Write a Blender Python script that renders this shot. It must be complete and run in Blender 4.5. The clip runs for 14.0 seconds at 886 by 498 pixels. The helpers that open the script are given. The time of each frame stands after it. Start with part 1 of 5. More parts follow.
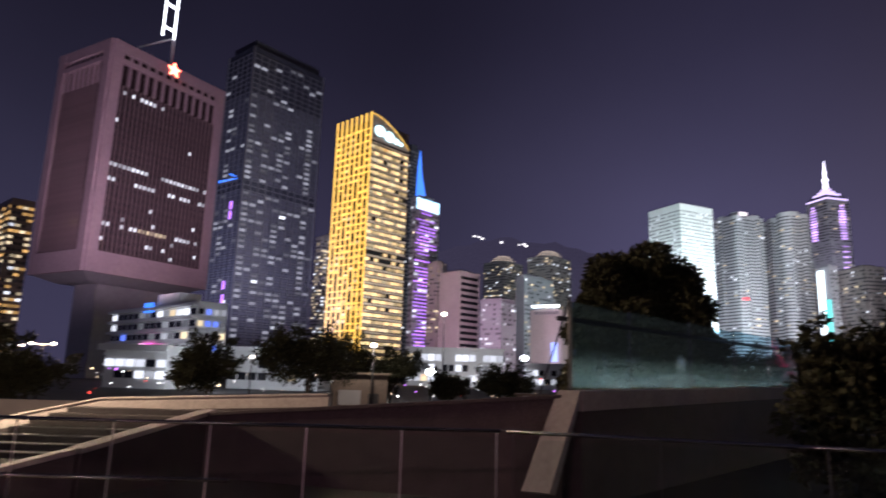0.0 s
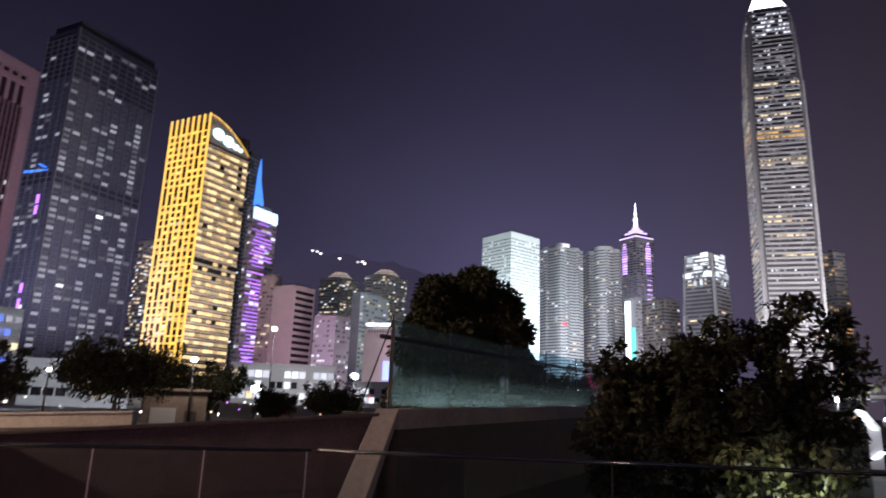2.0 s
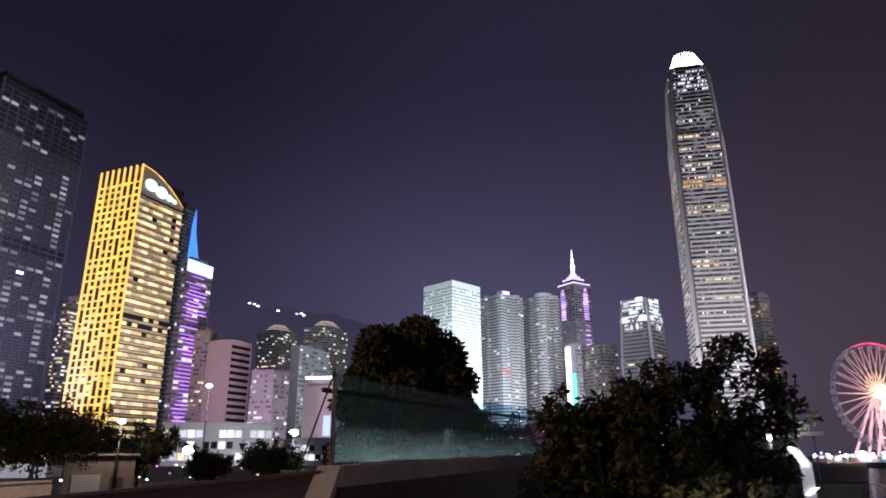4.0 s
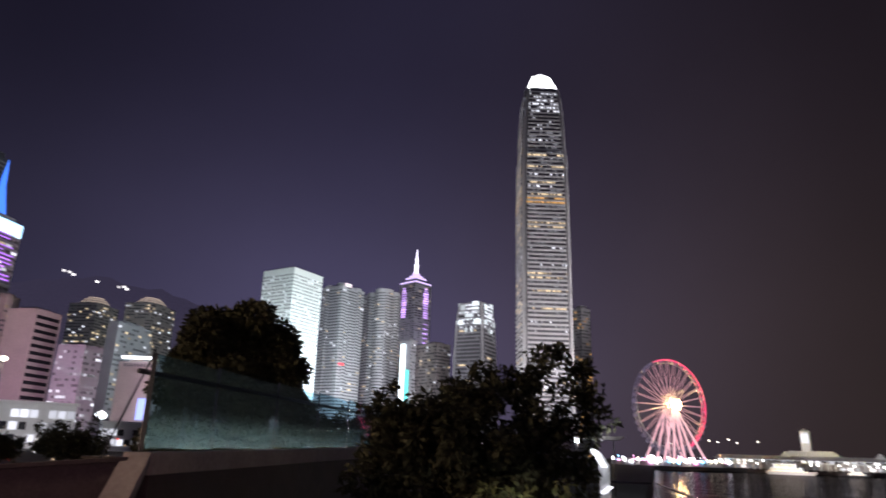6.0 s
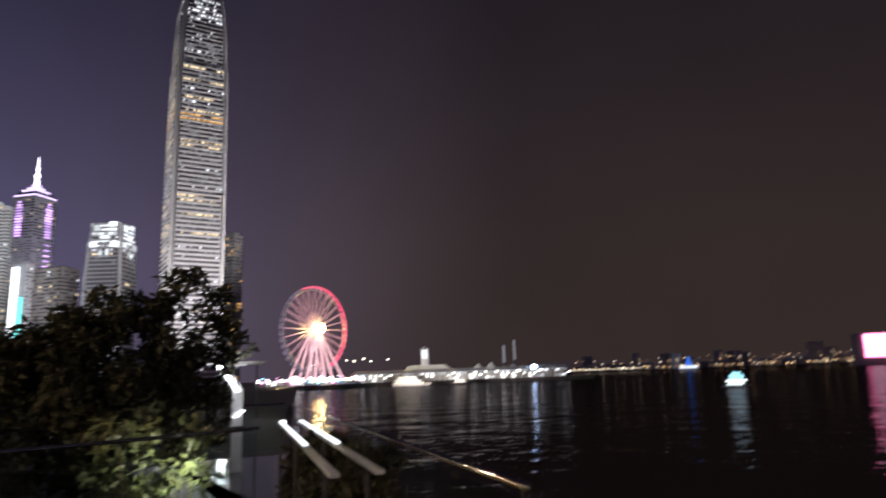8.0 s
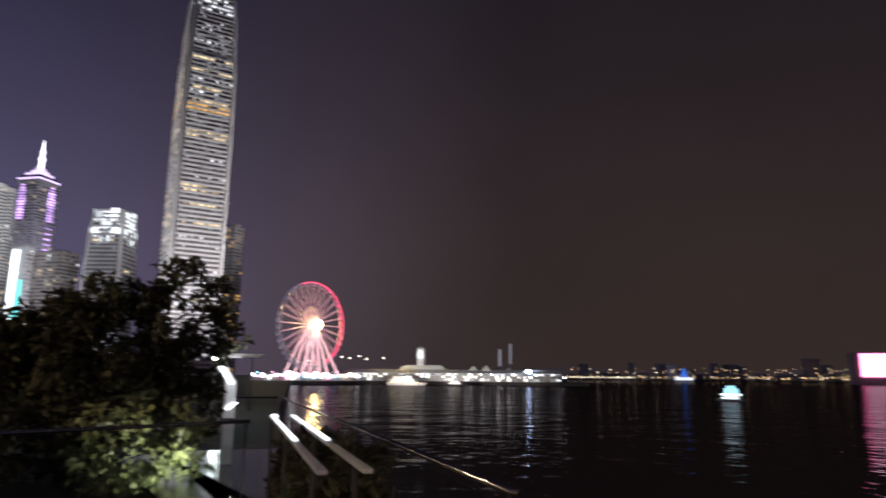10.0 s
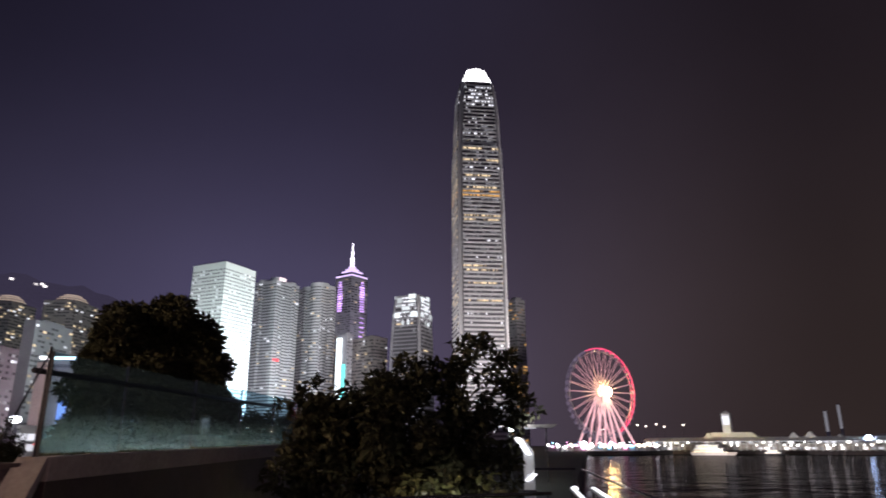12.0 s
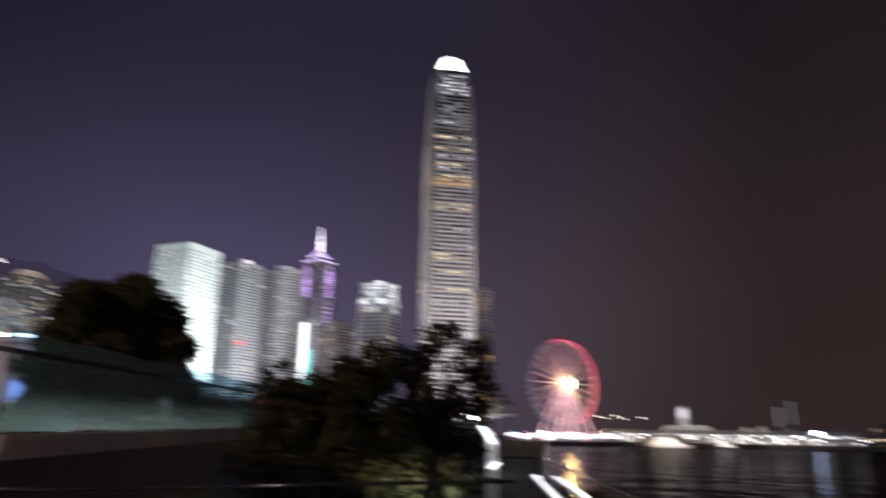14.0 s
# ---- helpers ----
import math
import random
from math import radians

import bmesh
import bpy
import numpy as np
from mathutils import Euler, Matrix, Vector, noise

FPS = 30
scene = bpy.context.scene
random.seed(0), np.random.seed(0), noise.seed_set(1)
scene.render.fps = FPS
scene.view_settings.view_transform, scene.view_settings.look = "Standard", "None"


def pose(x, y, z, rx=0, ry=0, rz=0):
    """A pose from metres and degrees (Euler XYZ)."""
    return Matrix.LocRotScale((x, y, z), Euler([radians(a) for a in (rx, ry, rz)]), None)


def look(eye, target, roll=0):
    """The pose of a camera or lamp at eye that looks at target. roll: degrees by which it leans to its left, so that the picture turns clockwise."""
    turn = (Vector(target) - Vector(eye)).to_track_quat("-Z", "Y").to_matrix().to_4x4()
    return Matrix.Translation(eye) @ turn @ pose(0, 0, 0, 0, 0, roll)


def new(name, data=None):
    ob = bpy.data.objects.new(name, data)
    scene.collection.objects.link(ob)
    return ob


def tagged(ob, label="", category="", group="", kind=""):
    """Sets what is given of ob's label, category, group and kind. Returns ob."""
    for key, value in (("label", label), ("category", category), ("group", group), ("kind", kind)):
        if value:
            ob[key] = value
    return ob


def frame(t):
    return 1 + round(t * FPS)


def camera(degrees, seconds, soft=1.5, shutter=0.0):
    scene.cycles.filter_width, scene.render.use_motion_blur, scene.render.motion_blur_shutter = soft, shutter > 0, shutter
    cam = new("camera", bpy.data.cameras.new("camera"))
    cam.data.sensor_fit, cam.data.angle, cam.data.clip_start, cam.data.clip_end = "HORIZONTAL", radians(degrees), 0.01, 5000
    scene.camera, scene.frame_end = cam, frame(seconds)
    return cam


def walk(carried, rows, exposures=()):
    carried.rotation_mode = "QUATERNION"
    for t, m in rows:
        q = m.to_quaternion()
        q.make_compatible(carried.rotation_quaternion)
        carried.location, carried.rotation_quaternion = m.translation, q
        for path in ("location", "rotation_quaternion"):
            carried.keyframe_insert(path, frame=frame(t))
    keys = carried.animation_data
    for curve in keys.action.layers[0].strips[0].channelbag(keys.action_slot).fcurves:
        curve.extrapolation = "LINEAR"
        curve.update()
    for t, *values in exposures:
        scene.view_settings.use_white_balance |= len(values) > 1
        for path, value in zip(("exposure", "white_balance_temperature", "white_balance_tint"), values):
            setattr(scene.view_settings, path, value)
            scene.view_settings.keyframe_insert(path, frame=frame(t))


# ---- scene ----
# ---- camera and walk ----
cam = camera(68.2, 14.0, soft=1.6, shutter=0.75)
# seconds, x, y, z, yaw, pitch, roll
ROWS = [
    (0, 0.000, 0.000, 1.60, -0.05, 11.22, -1.70),
    (0.5, 0.060, 0.000, 1.60, -4.80, 11.89, -1.85),
    (1, 0.120, 0.000, 1.60, -8.04, 11.03, -2.87),
    (1.5, 0.170, 0.000, 1.60, -9.38, 12.35, -2.50),
    (2, 0.155, 0.000, 1.60, -14.52, 13.23, -2.12),
    (2.2, 0.150, 0.000, 1.60, -15.15, 14.14, -1.15),
    (4.3, 0.140, 0.000, 1.60, -20.56, 17.86, -0.74),
    (4.5, 0.140, 0.000, 1.60, -22.10, 17.94, -1.75),
    (5, 0.125, 0.000, 1.60, -25.75, 18.20, -2.06),
    (5.5, 0.125, 0.000, 1.60, -30.46, 18.31, -2.28),
    (6, 0.150, 0.000, 1.60, -33.82, 17.28, -1.72),
    (6.5, 0.170, 0.000, 1.60, -39.76, 16.50, -0.81),
    (7, 0.250, 0.000, 1.60, -50.58, 14.02, -0.80),
    (7.5, 0.360, 0.000, 1.60, -57.24, 12.64, 0.45),
    (8, 0.420, 0.000, 1.60, -63.28, 10.90, 2.03),
    (8.2, 0.430, 0.000, 1.60, -65.02, 12.25, 0.75),
    (9.2, 0.450, 0.000, 1.60, -68.00, 12.00, 0.40),
    (10.3, 0.450, 0.000, 1.60, -58.97, 12.07, -0.71),
    (10.5, 0.455, 0.000, 1.60, -54.53, 13.77, -0.03),
    (10.6, 0.455, 0.000, 1.60, -52.51, 13.63, 0.73),
    (11, 0.455, 0.000, 1.60, -45.89, 14.74, -0.88),
    (11.5, 0.445, 0.000, 1.60, -42.24, 16.45, -0.38),
    (12, 0.435, 0.000, 1.60, -39.03, 16.73, 0.24),
    (12.5, 0.430, 0.000, 1.60, -35.81, 16.61, 0.67),
    (13, 0.420, 0.000, 1.60, -33.19, 16.21, -0.24),
    (13.5, 0.405, 0.000, 1.60, -32.91, 16.92, -0.16),
    (13.8, 0.390, 0.000, 1.60, -37.37, 16.48, -0.59),
    (13.9, 0.380, 0.000, 1.60, -38.98, 16.32, -1.00),
    (14, 0.370, 0.000, 1.60, -42.20, 15.72, -0.92),
    (14.1, 0.360, 0.000, 1.60, -46.20, 15.40, -0.70),
]
walk(cam, [(t, pose(x, y, z, 90 + pitch, roll, yaw)) for t, x, y, z, yaw, pitch, roll in ROWS],
     exposures=[(0, 0.20, 5950, 17), (2.2, 0.17, 6000, 18), (4.5, 0.17, 5900, 18), (5.5, 0.10, 5950, 18), (6.2, 0.02, 6150, 18), (7, 0.22, 6250, 17),
                (8, 0.36, 6200, 15), (10.3, 0.32, 6200, 14), (11, 0.18, 6250, 15), (12.5, 0.05, 6250, 19), (13.5, 0.03, 6350, 19), (14, 0.08, 6300, 18)])


# ---- world: hazy city night sky ----
def make_world():
    w = bpy.data.worlds.new("night_sky")
    w.use_nodes = True
    scene.world = w
    nt = w.node_tree
    nt.nodes.clear()
    N = nt.nodes.new
    out, bg, co = N("ShaderNodeOutputWorld"), N("ShaderNodeBackground"), N("ShaderNodeTexCoord")
    sep = N("ShaderNodeSeparateXYZ")
    nt.links.new(co.outputs["Generated"], sep.inputs[0])
    # blue over the city, brown over the harbour
    side = N("ShaderNodeMapRange")
    side.interpolation_type = "SMOOTHSTEP"
    side.inputs[1].default_value, side.inputs[2].default_value = 0.35, 1.0
    nt.links.new(sep.outputs[0], side.inputs[0])
    low = N("ShaderNodeMixRGB")
    low.inputs[1].default_value, low.inputs[2].default_value = (0.062, 0.055, 0.100, 1), (0.0405, 0.0280, 0.0240, 1)
    high = N("ShaderNodeMixRGB")
    high.inputs[1].default_value, high.inputs[2].default_value = (0.0145, 0.0125, 0.0245, 1), (0.0205, 0.0145, 0.0160, 1)
    up = N("ShaderNodeMapRange")
    up.interpolation_type = "SMOOTHSTEP"
    up.inputs[1].default_value, up.inputs[2].default_value = 0.0, 0.55
    nt.links.new(sep.outputs[2], up.inputs[0])
    mix = N("ShaderNodeMixRGB")
    for m in (low, high):
        nt.links.new(side.outputs[0], m.inputs[0])
    nt.links.new(up.outputs[0], mix.inputs[0])
    nt.links.new(low.outputs[0], mix.inputs[1])
    nt.links.new(high.outputs[0], mix.inputs[2])
    # faint cloud
    noi = N("ShaderNodeTexNoise")
    noi.inputs["Scale"].default_value, noi.inputs["Detail"].default_value = 2.2, 5
    nt.links.new(co.outputs["Generated"], noi.inputs["Vector"])
    mul = N("ShaderNodeMapRange")
    mul.inputs[3].default_value, mul.inputs[4].default_value = 0.75, 1.25
    nt.links.new(noi.outputs[0], mul.inputs[0])
    # the haze is brightest over the tall towers
    dot, glow, both = N("ShaderNodeVectorMath"), N("ShaderNodeMapRange"), N("ShaderNodeMath")
    dot.operation, both.operation, glow.interpolation_type = "DOT_PRODUCT", "MULTIPLY", "SMOOTHSTEP"
    dot.inputs[1].default_value = (0.53, 0.79, 0.31)
    glow.inputs[1].default_value, glow.inputs[2].default_value = 0.80, 1.0
    glow.inputs[3].default_value, glow.inputs[4].default_value = 0.68, 1.42
    nt.links.new(co.outputs["Generated"], dot.inputs[0])
    nt.links.new(dot.outputs["Value"], glow.inputs[0])
    nt.links.new(glow.outputs[0], both.inputs[0])
    nt.links.new(mul.outputs[0], both.inputs[1])
    nt.links.new(mix.outputs[0], bg.inputs[0])
    nt.links.new(both.outputs[0], bg.inputs[1])
    nt.links.new(bg.outputs[0], out.inputs[0])


make_world()


def flood(x, y, z, target, watts, color, cone=60, size=3.0, blend=0.8):
    """A spot lamp without a fixture, added unseen to light a facade, wall or plants."""
    li = bpy.data.lights.new("floodlight", "SPOT")
    li.energy, li.color, li.spot_size, li.spot_blend, li.shadow_soft_size = watts, color, radians(cone), blend, size
    ob = new("floodlight", li)
    ob.matrix_world = look((x, y, z), target)
    return ob


def bulb(x, y, z, watts, color, size=0.3):
    li = bpy.data.lights.new("lamp_light", "POINT")
    li.energy, li.color, li.shadow_soft_size = watts, color, size
    ob = new("lamp_light", li)
    ob.location = (x, y, z)
    return ob


# ---- materials ----
def mat(name, color, rough=0.7, metal=0.0, scale=1.0, vary=0.25, bump=0.0, spec=0.5):
    m = bpy.data.materials.new(name)
    m.use_nodes = True
    nt = m.node_tree
    b = nt.nodes["Principled BSDF"]
    b.inputs["Roughness"].default_value, b.inputs["Metallic"].default_value = rough, metal
    b.inputs["Specular IOR Level"].default_value = spec
    co = nt.nodes.new("ShaderNodeTexCoord")
    a, c = nt.nodes.new("ShaderNodeTexNoise"), nt.nodes.new("ShaderNodeTexNoise")
    a.inputs["Scale"].default_value, a.inputs["Detail"].default_value = scale, 6
    c.inputs["Scale"].default_value, c.inputs["Detail"].default_value = scale * 9, 4
    mix = nt.nodes.new("ShaderNodeMath")
    mix.operation = "ADD"
    rng = nt.nodes.new("ShaderNodeMapRange")
    rng.inputs[1].default_value, rng.inputs[2].default_value = 0.6, 1.4
    rng.inputs[3].default_value, rng.inputs[4].default_value = 1 - vary, 1 + vary
    mul = nt.nodes.new("ShaderNodeVectorMath")
    mul.operation = "SCALE"
    mul.inputs[0].default_value = color
    for n in (a, c):
        nt.links.new(co.outputs["Object"], n.inputs["Vector"])
    nt.links.new(a.outputs[0], mix.inputs[0])
    nt.links.new(c.outputs[0], mix.inputs[1])
    nt.links.new(mix.outputs[0], rng.inputs[0])
    nt.links.new(rng.outputs[0], mul.inputs["Scale"])
    nt.links.new(mul.outputs[0], b.inputs["Base Color"])
    if bump:
        bp = nt.nodes.new("ShaderNodeBump")
        bp.inputs["Strength"].default_value, bp.inputs["Distance"].default_value = bump, 0.02
        nt.links.new(c.outputs[0], bp.inputs["Height"])
        nt.links.new(bp.outputs[0], b.inputs["Normal"])
    return m


def lit(name, color, strength, vary=0.6, island=True):
    """A lamp, a lit window or an LED; its brightness differs from piece to piece."""
    m = bpy.data.materials.new(name)
    m.use_nodes = True
    nt = m.node_tree
    b = nt.nodes["Principled BSDF"]
    b.inputs["Base Color"].default_value = (0.1, 0.1, 0.1, 1)
    b.inputs["Roughness"].default_value = 0.3
    b.inputs["Emission Color"].default_value = (*color, 1)
    rng = nt.nodes.new("ShaderNodeMapRange")
    rng.inputs[3].default_value, rng.inputs[4].default_value = strength * (1 - vary), strength * (1 + vary)
    if island:
        src = nt.nodes.new("ShaderNodeNewGeometry").outputs["Random Per Island"]
    else:
        src = nt.nodes.new("ShaderNodeObjectInfo").outputs["Random"]
    nt.links.new(src, rng.inputs[0])
    nt.links.new(rng.outputs[0], b.inputs["Emission Strength"])
    return m


def glass(name, tint=(0.9, 1.0, 0.97), gloss=0.1, haze=0.0):
    m = bpy.data.materials.new(name)
    m.use_nodes = True
    nt = m.node_tree
    nt.nodes.clear()
    N = nt.nodes.new
    out, tr, gl, mx = N("ShaderNodeOutputMaterial"), N("ShaderNodeBsdfTransparent"), N("ShaderNodeBsdfGlossy"), N("ShaderNodeMixShader")
    tr.inputs[0].default_value = (*tint, 1)
    gl.inputs["Roughness"].default_value = 0.03
    lw = N("ShaderNodeLayerWeight")
    lw.inputs[0].default_value = 0.3
    ml = N("ShaderNodeMath")
    ml.operation = "MULTIPLY_ADD"
    ml.inputs[1].default_value, ml.inputs[2].default_value = 0.12, gloss
    nt.links.new(lw.outputs["Fresnel"], ml.inputs[0])
    nt.links.new(ml.outputs[0], mx.inputs[0])
    nt.links.new(tr.outputs[0], mx.inputs[1])
    nt.links.new(gl.outputs[0], mx.inputs[2])
    last = mx
    if haze:
        # pale blue haze mixed into the pane, thicker towards its foot
        df, m2, noi, ramp = N("ShaderNodeBsdfTranslucent"), N("ShaderNodeMixShader"), N("ShaderNodeTexNoise"), N("ShaderNodeMapRange")
        co, sep, foot, mul = N("ShaderNodeTexCoord"), N("ShaderNodeSeparateXYZ"), N("ShaderNodeMapRange"), N("ShaderNodeMath")
        df.inputs[0].default_value = (0.40, 0.76, 0.95, 1)
        noi.inputs["Scale"].default_value, noi.inputs["Detail"].default_value = 0.8, 2
        ramp.inputs[3].default_value, ramp.inputs[4].default_value = haze * 0.4, haze * 1.6
        foot.interpolation_type = "SMOOTHSTEP"
        foot.inputs[1].default_value, foot.inputs[2].default_value = 0.62, 0.0
        foot.inputs[3].default_value, foot.inputs[4].default_value = 0.045, 1.0
        mul.operation = "MULTIPLY"
        nt.links.new(co.outputs["Object"], noi.inputs["Vector"])
        nt.links.new(co.outputs["Object"], sep.inputs[0])
        nt.links.new(sep.outputs[2], foot.inputs[0])
        nt.links.new(noi.outputs[0], ramp.inputs[0])
        nt.links.new(ramp.outputs[0], mul.inputs[0])
        nt.links.new(foot.outputs[0], mul.inputs[1])
        nt.links.new(mul.outputs[0], m2.inputs[0])
        nt.links.new(mx.outputs[0], m2.inputs[1])
        nt.links.new(df.outputs[0], m2.inputs[2])
        last = m2
    nt.links.new(last.outputs[0], out.inputs[0])
    return m


def water_material():
    m = bpy.data.materials.new("harbour_water")
    m.use_nodes = True
    nt = m.node_tree
    nt.nodes.clear()
    N = nt.nodes.new
    out, df, gl, mx, co = N("ShaderNodeOutputMaterial"), N("ShaderNodeBsdfDiffuse"), N("ShaderNodeBsdfGlossy"), N("ShaderNodeMixShader"), N("ShaderNodeTexCoord")
    df.inputs[0].default_value = (0.006, 0.007, 0.009, 1)
    gl.inputs[0].default_value = (0.17, 0.16, 0.17, 1)
    gl.inputs["Roughness"].default_value = 0.035
    mx.inputs[0].default_value = 0.85
    last = None
    for s, d, st in ((0.12, 0.36, 1.0), (0.5, 0.11, 1.0), (2.0, 0.018, 1.0)):
        n, bp = N("ShaderNodeTexNoise"), N("ShaderNodeBump")
        n.inputs["Scale"].default_value, n.inputs["Detail"].default_value = s, 2
        bp.inputs["Strength"].default_value, bp.inputs["Distance"].default_value = st, d
        nt.links.new(co.outputs["Object"], n.inputs["Vector"])
        nt.links.new(n.outputs[0], bp.inputs["Height"])
        if last:
            nt.links.new(last.outputs[0], bp.inputs["Normal"])
        last = bp
    nt.links.new(last.outputs[0], gl.inputs["Normal"])
    nt.links.new(df.outputs[0], mx.inputs[1])
    nt.links.new(gl.outputs[0], mx.inputs[2])
    nt.links.new(mx.outputs[0], out.inputs[0])
    return m


CONCRETE = mat("pale_concrete", (0.34, 0.315, 0.29), 0.8, 0, 1.5, 0.25, 0.3)
DARK_STONE = mat("dark_granite", (0.048, 0.036, 0.038), 0.75, 0, 3, 0.4, 0.4)
PAVING = mat("grey_paving", (0.12, 0.115, 0.11), 0.8, 0, 0.8, 0.35, 0.3)
ASPHALT = mat("asphalt_ground", (0.06, 0.057, 0.055), 0.85, 0, 0.1, 0.35, 0.3)
STEEL = mat("brushed_steel", (0.55, 0.55, 0.56), 0.28, 1.0, 6, 0.12)
DARK_METAL = mat("dark_metal", (0.05, 0.05, 0.055), 0.45, 0.6, 4, 0.2)
POLISHED = mat("polished_dark_granite", (0.03, 0.031, 0.034), 0.16, 0, 2, 0.25, 0.0, 0.9)
HANDRAIL_STEEL = mat("polished_handrail_steel", (0.30, 0.29, 0.28), 0.14, 1.0, 9, 0.2, 0.06)
WHITE_PAINT = mat("white_paint", (0.78, 0.78, 0.77), 0.5, 0, 2, 0.08)
LEAF = mat("leaf_green", (0.046, 0.046, 0.026), 0.75, 0, 3, 0.55, 0.0, 0.12)
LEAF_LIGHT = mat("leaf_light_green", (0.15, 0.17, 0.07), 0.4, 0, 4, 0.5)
BARK = mat("bark", (0.09, 0.07, 0.055), 0.9, 0, 6, 0.4, 0.8)
SOIL = mat("dark_soil", (0.03, 0.028, 0.022), 0.95, 0, 1.0, 0.4)
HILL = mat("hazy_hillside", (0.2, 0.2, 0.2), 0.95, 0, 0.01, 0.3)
# far backdrop hills: the night haze before them is put in as faint emission
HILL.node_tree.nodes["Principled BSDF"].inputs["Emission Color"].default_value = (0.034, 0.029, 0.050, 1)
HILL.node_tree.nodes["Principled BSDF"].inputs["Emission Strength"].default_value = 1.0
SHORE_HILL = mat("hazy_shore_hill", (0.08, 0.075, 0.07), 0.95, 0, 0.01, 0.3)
# haze over the far shore put into this hill's emission as well
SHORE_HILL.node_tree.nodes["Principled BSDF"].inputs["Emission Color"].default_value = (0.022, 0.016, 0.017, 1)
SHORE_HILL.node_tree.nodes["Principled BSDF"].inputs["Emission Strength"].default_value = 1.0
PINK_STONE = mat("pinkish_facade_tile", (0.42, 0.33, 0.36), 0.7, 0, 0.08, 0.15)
# the same pink tile in a darker copy, shade put into the fin colour
PINK_SHADED = mat("shaded_pink_fin", (0.20, 0.15, 0.16), 0.7, 0, 0.08, 0.2)
GREY_CLAD = mat("grey_cladding", (0.36, 0.36, 0.38), 0.5, 0.1, 0.06, 0.15)
SILVER_CLAD = mat("silver_cladding", (0.55, 0.55, 0.56), 0.4, 0.2, 0.05, 0.15)
WHITE_CLAD = mat("white_cladding", (0.78, 0.8, 0.78), 0.5, 0, 0.05, 0.08)
DARK_CLAD = mat("dark_grey_cladding", (0.15, 0.15, 0.17), 0.5, 0.1, 0.06, 0.2)
BEIGE_CLAD = mat("beige_cladding", (0.5, 0.45, 0.42), 0.7, 0, 0.08, 0.15)
GLASS_DARK = mat("dark_window_glass", (0.02, 0.022, 0.028), 0.12, 0, 0.3, 0.3)
BAND_GLASS = mat("grey_band_glass", (0.19, 0.19, 0.20), 0.25, 0.1, 0.1, 0.25)
TOWER_GLASS = mat("blue_grey_curtain_glass", (0.075, 0.08, 0.10), 0.2, 0.2, 0.1, 0.25)
BRONZE_GLASS = mat("bronze_glass", (0.05, 0.035, 0.038), 0.25, 0.2, 0.1, 0.25)
LIT_WHITE = lit("lit_window_white", (0.95, 0.97, 1.0), 0.9)
LIT_SOFT = lit("lit_window_soft", (0.8, 0.82, 0.85), 0.22)
LIT_WARM = lit("lit_window_warm", (1.0, 0.78, 0.45), 0.75)
LIT_AMBER = lit("lit_window_amber", (1.0, 0.55, 0.16), 0.6)
LIT_GOLD = lit("gold_lit_floor", (1.0, 0.70, 0.30), 0.85, 0.75)
ONE_GOLD = lit("gold_lit_floor_pane", (1.0, 0.70, 0.30), 0.85, 0.75, False)
LIT_BLUE = lit("lit_window_blue", (0.15, 0.25, 1.0), 0.9)
LIT_DIM = lit("dim_lit_window", (0.78, 0.78, 0.84), 0.22, 0.8)
ONE_DIM = lit("dim_lit_pane", (0.78, 0.78, 0.84), 0.22, 0.8, False)
STEEL_GLASS = mat("grey_blue_glass", (0.16, 0.165, 0.2), 0.25, 0.2, 0.1, 0.25)
ONE_WHITE = lit("lit_pane_white", (0.95, 0.97, 1.0), 0.9, 0.6, False)
ONE_SOFT = lit("lit_pane_soft", (0.8, 0.82, 0.85), 0.22, 0.6, False)
ONE_WARM = lit("lit_pane_warm", (1.0, 0.8, 0.45), 0.75, 0.6, False)
GOLD_LED = lit("gold_led", (1.0, 0.55, 0.08), 1.25, 0.35)
VIOLET_LED = lit("violet_led", (0.55, 0.2, 1.0), 1.6, 0.4)
PINK_LED = lit("pink_led", (1.0, 0.12, 0.55), 1.6, 0.3)
BLUE_LED = lit("blue_led", (0.05, 0.22, 1.0), 1.4, 0.3)
WHITE_LED = lit("white_led", (0.95, 0.98, 1.0), 4.0, 0.2)
CYAN_LED = lit("cyan_led", (0.12, 0.85, 0.75), 1.4, 0.2)
RIM_LED = lit("wheel_rim_led", (1.0, 0.06, 0.17), 1.7, 0.2)
# pink light on the wheel's legs, put into their material as emission
LEG_GLOW = lit("pale_rose_glow", (1.0, 0.56, 0.58), 1.0, 0.2)
RED_LED = lit("red_led", (1.0, 0.03, 0.05), 1.6, 0.2)
ROSE_LED = lit("rose_led", (0.95, 0.44, 0.50), 0.55, 0.4)
STAR_LED = lit("red_star_light", (1.0, 0.12, 0.06), 14.0, 0.2)
STREET_GLOW = lit("street_lamp_glow", (1.0, 0.86, 0.66), 9.0, 0.3)
WHITE_GLOW = lit("white_lamp_glow", (0.92, 1.0, 0.97), 11.0, 0.2)
HUB_GLOW = lit("warm_floodlight", (1.0, 0.64, 0.20), 450.0, 0.0)
SHORE_GLOW = lit("shore_light", (1.0, 0.62, 0.28), 1.5, 0.8)
CLEAR_GLASS = glass("clear_glass", (0.93, 0.97, 0.96), 0.03)
SCREEN_GLASS = glass("green_screen_glass", (0.62, 0.78, 0.85), 0.022, 0.21)


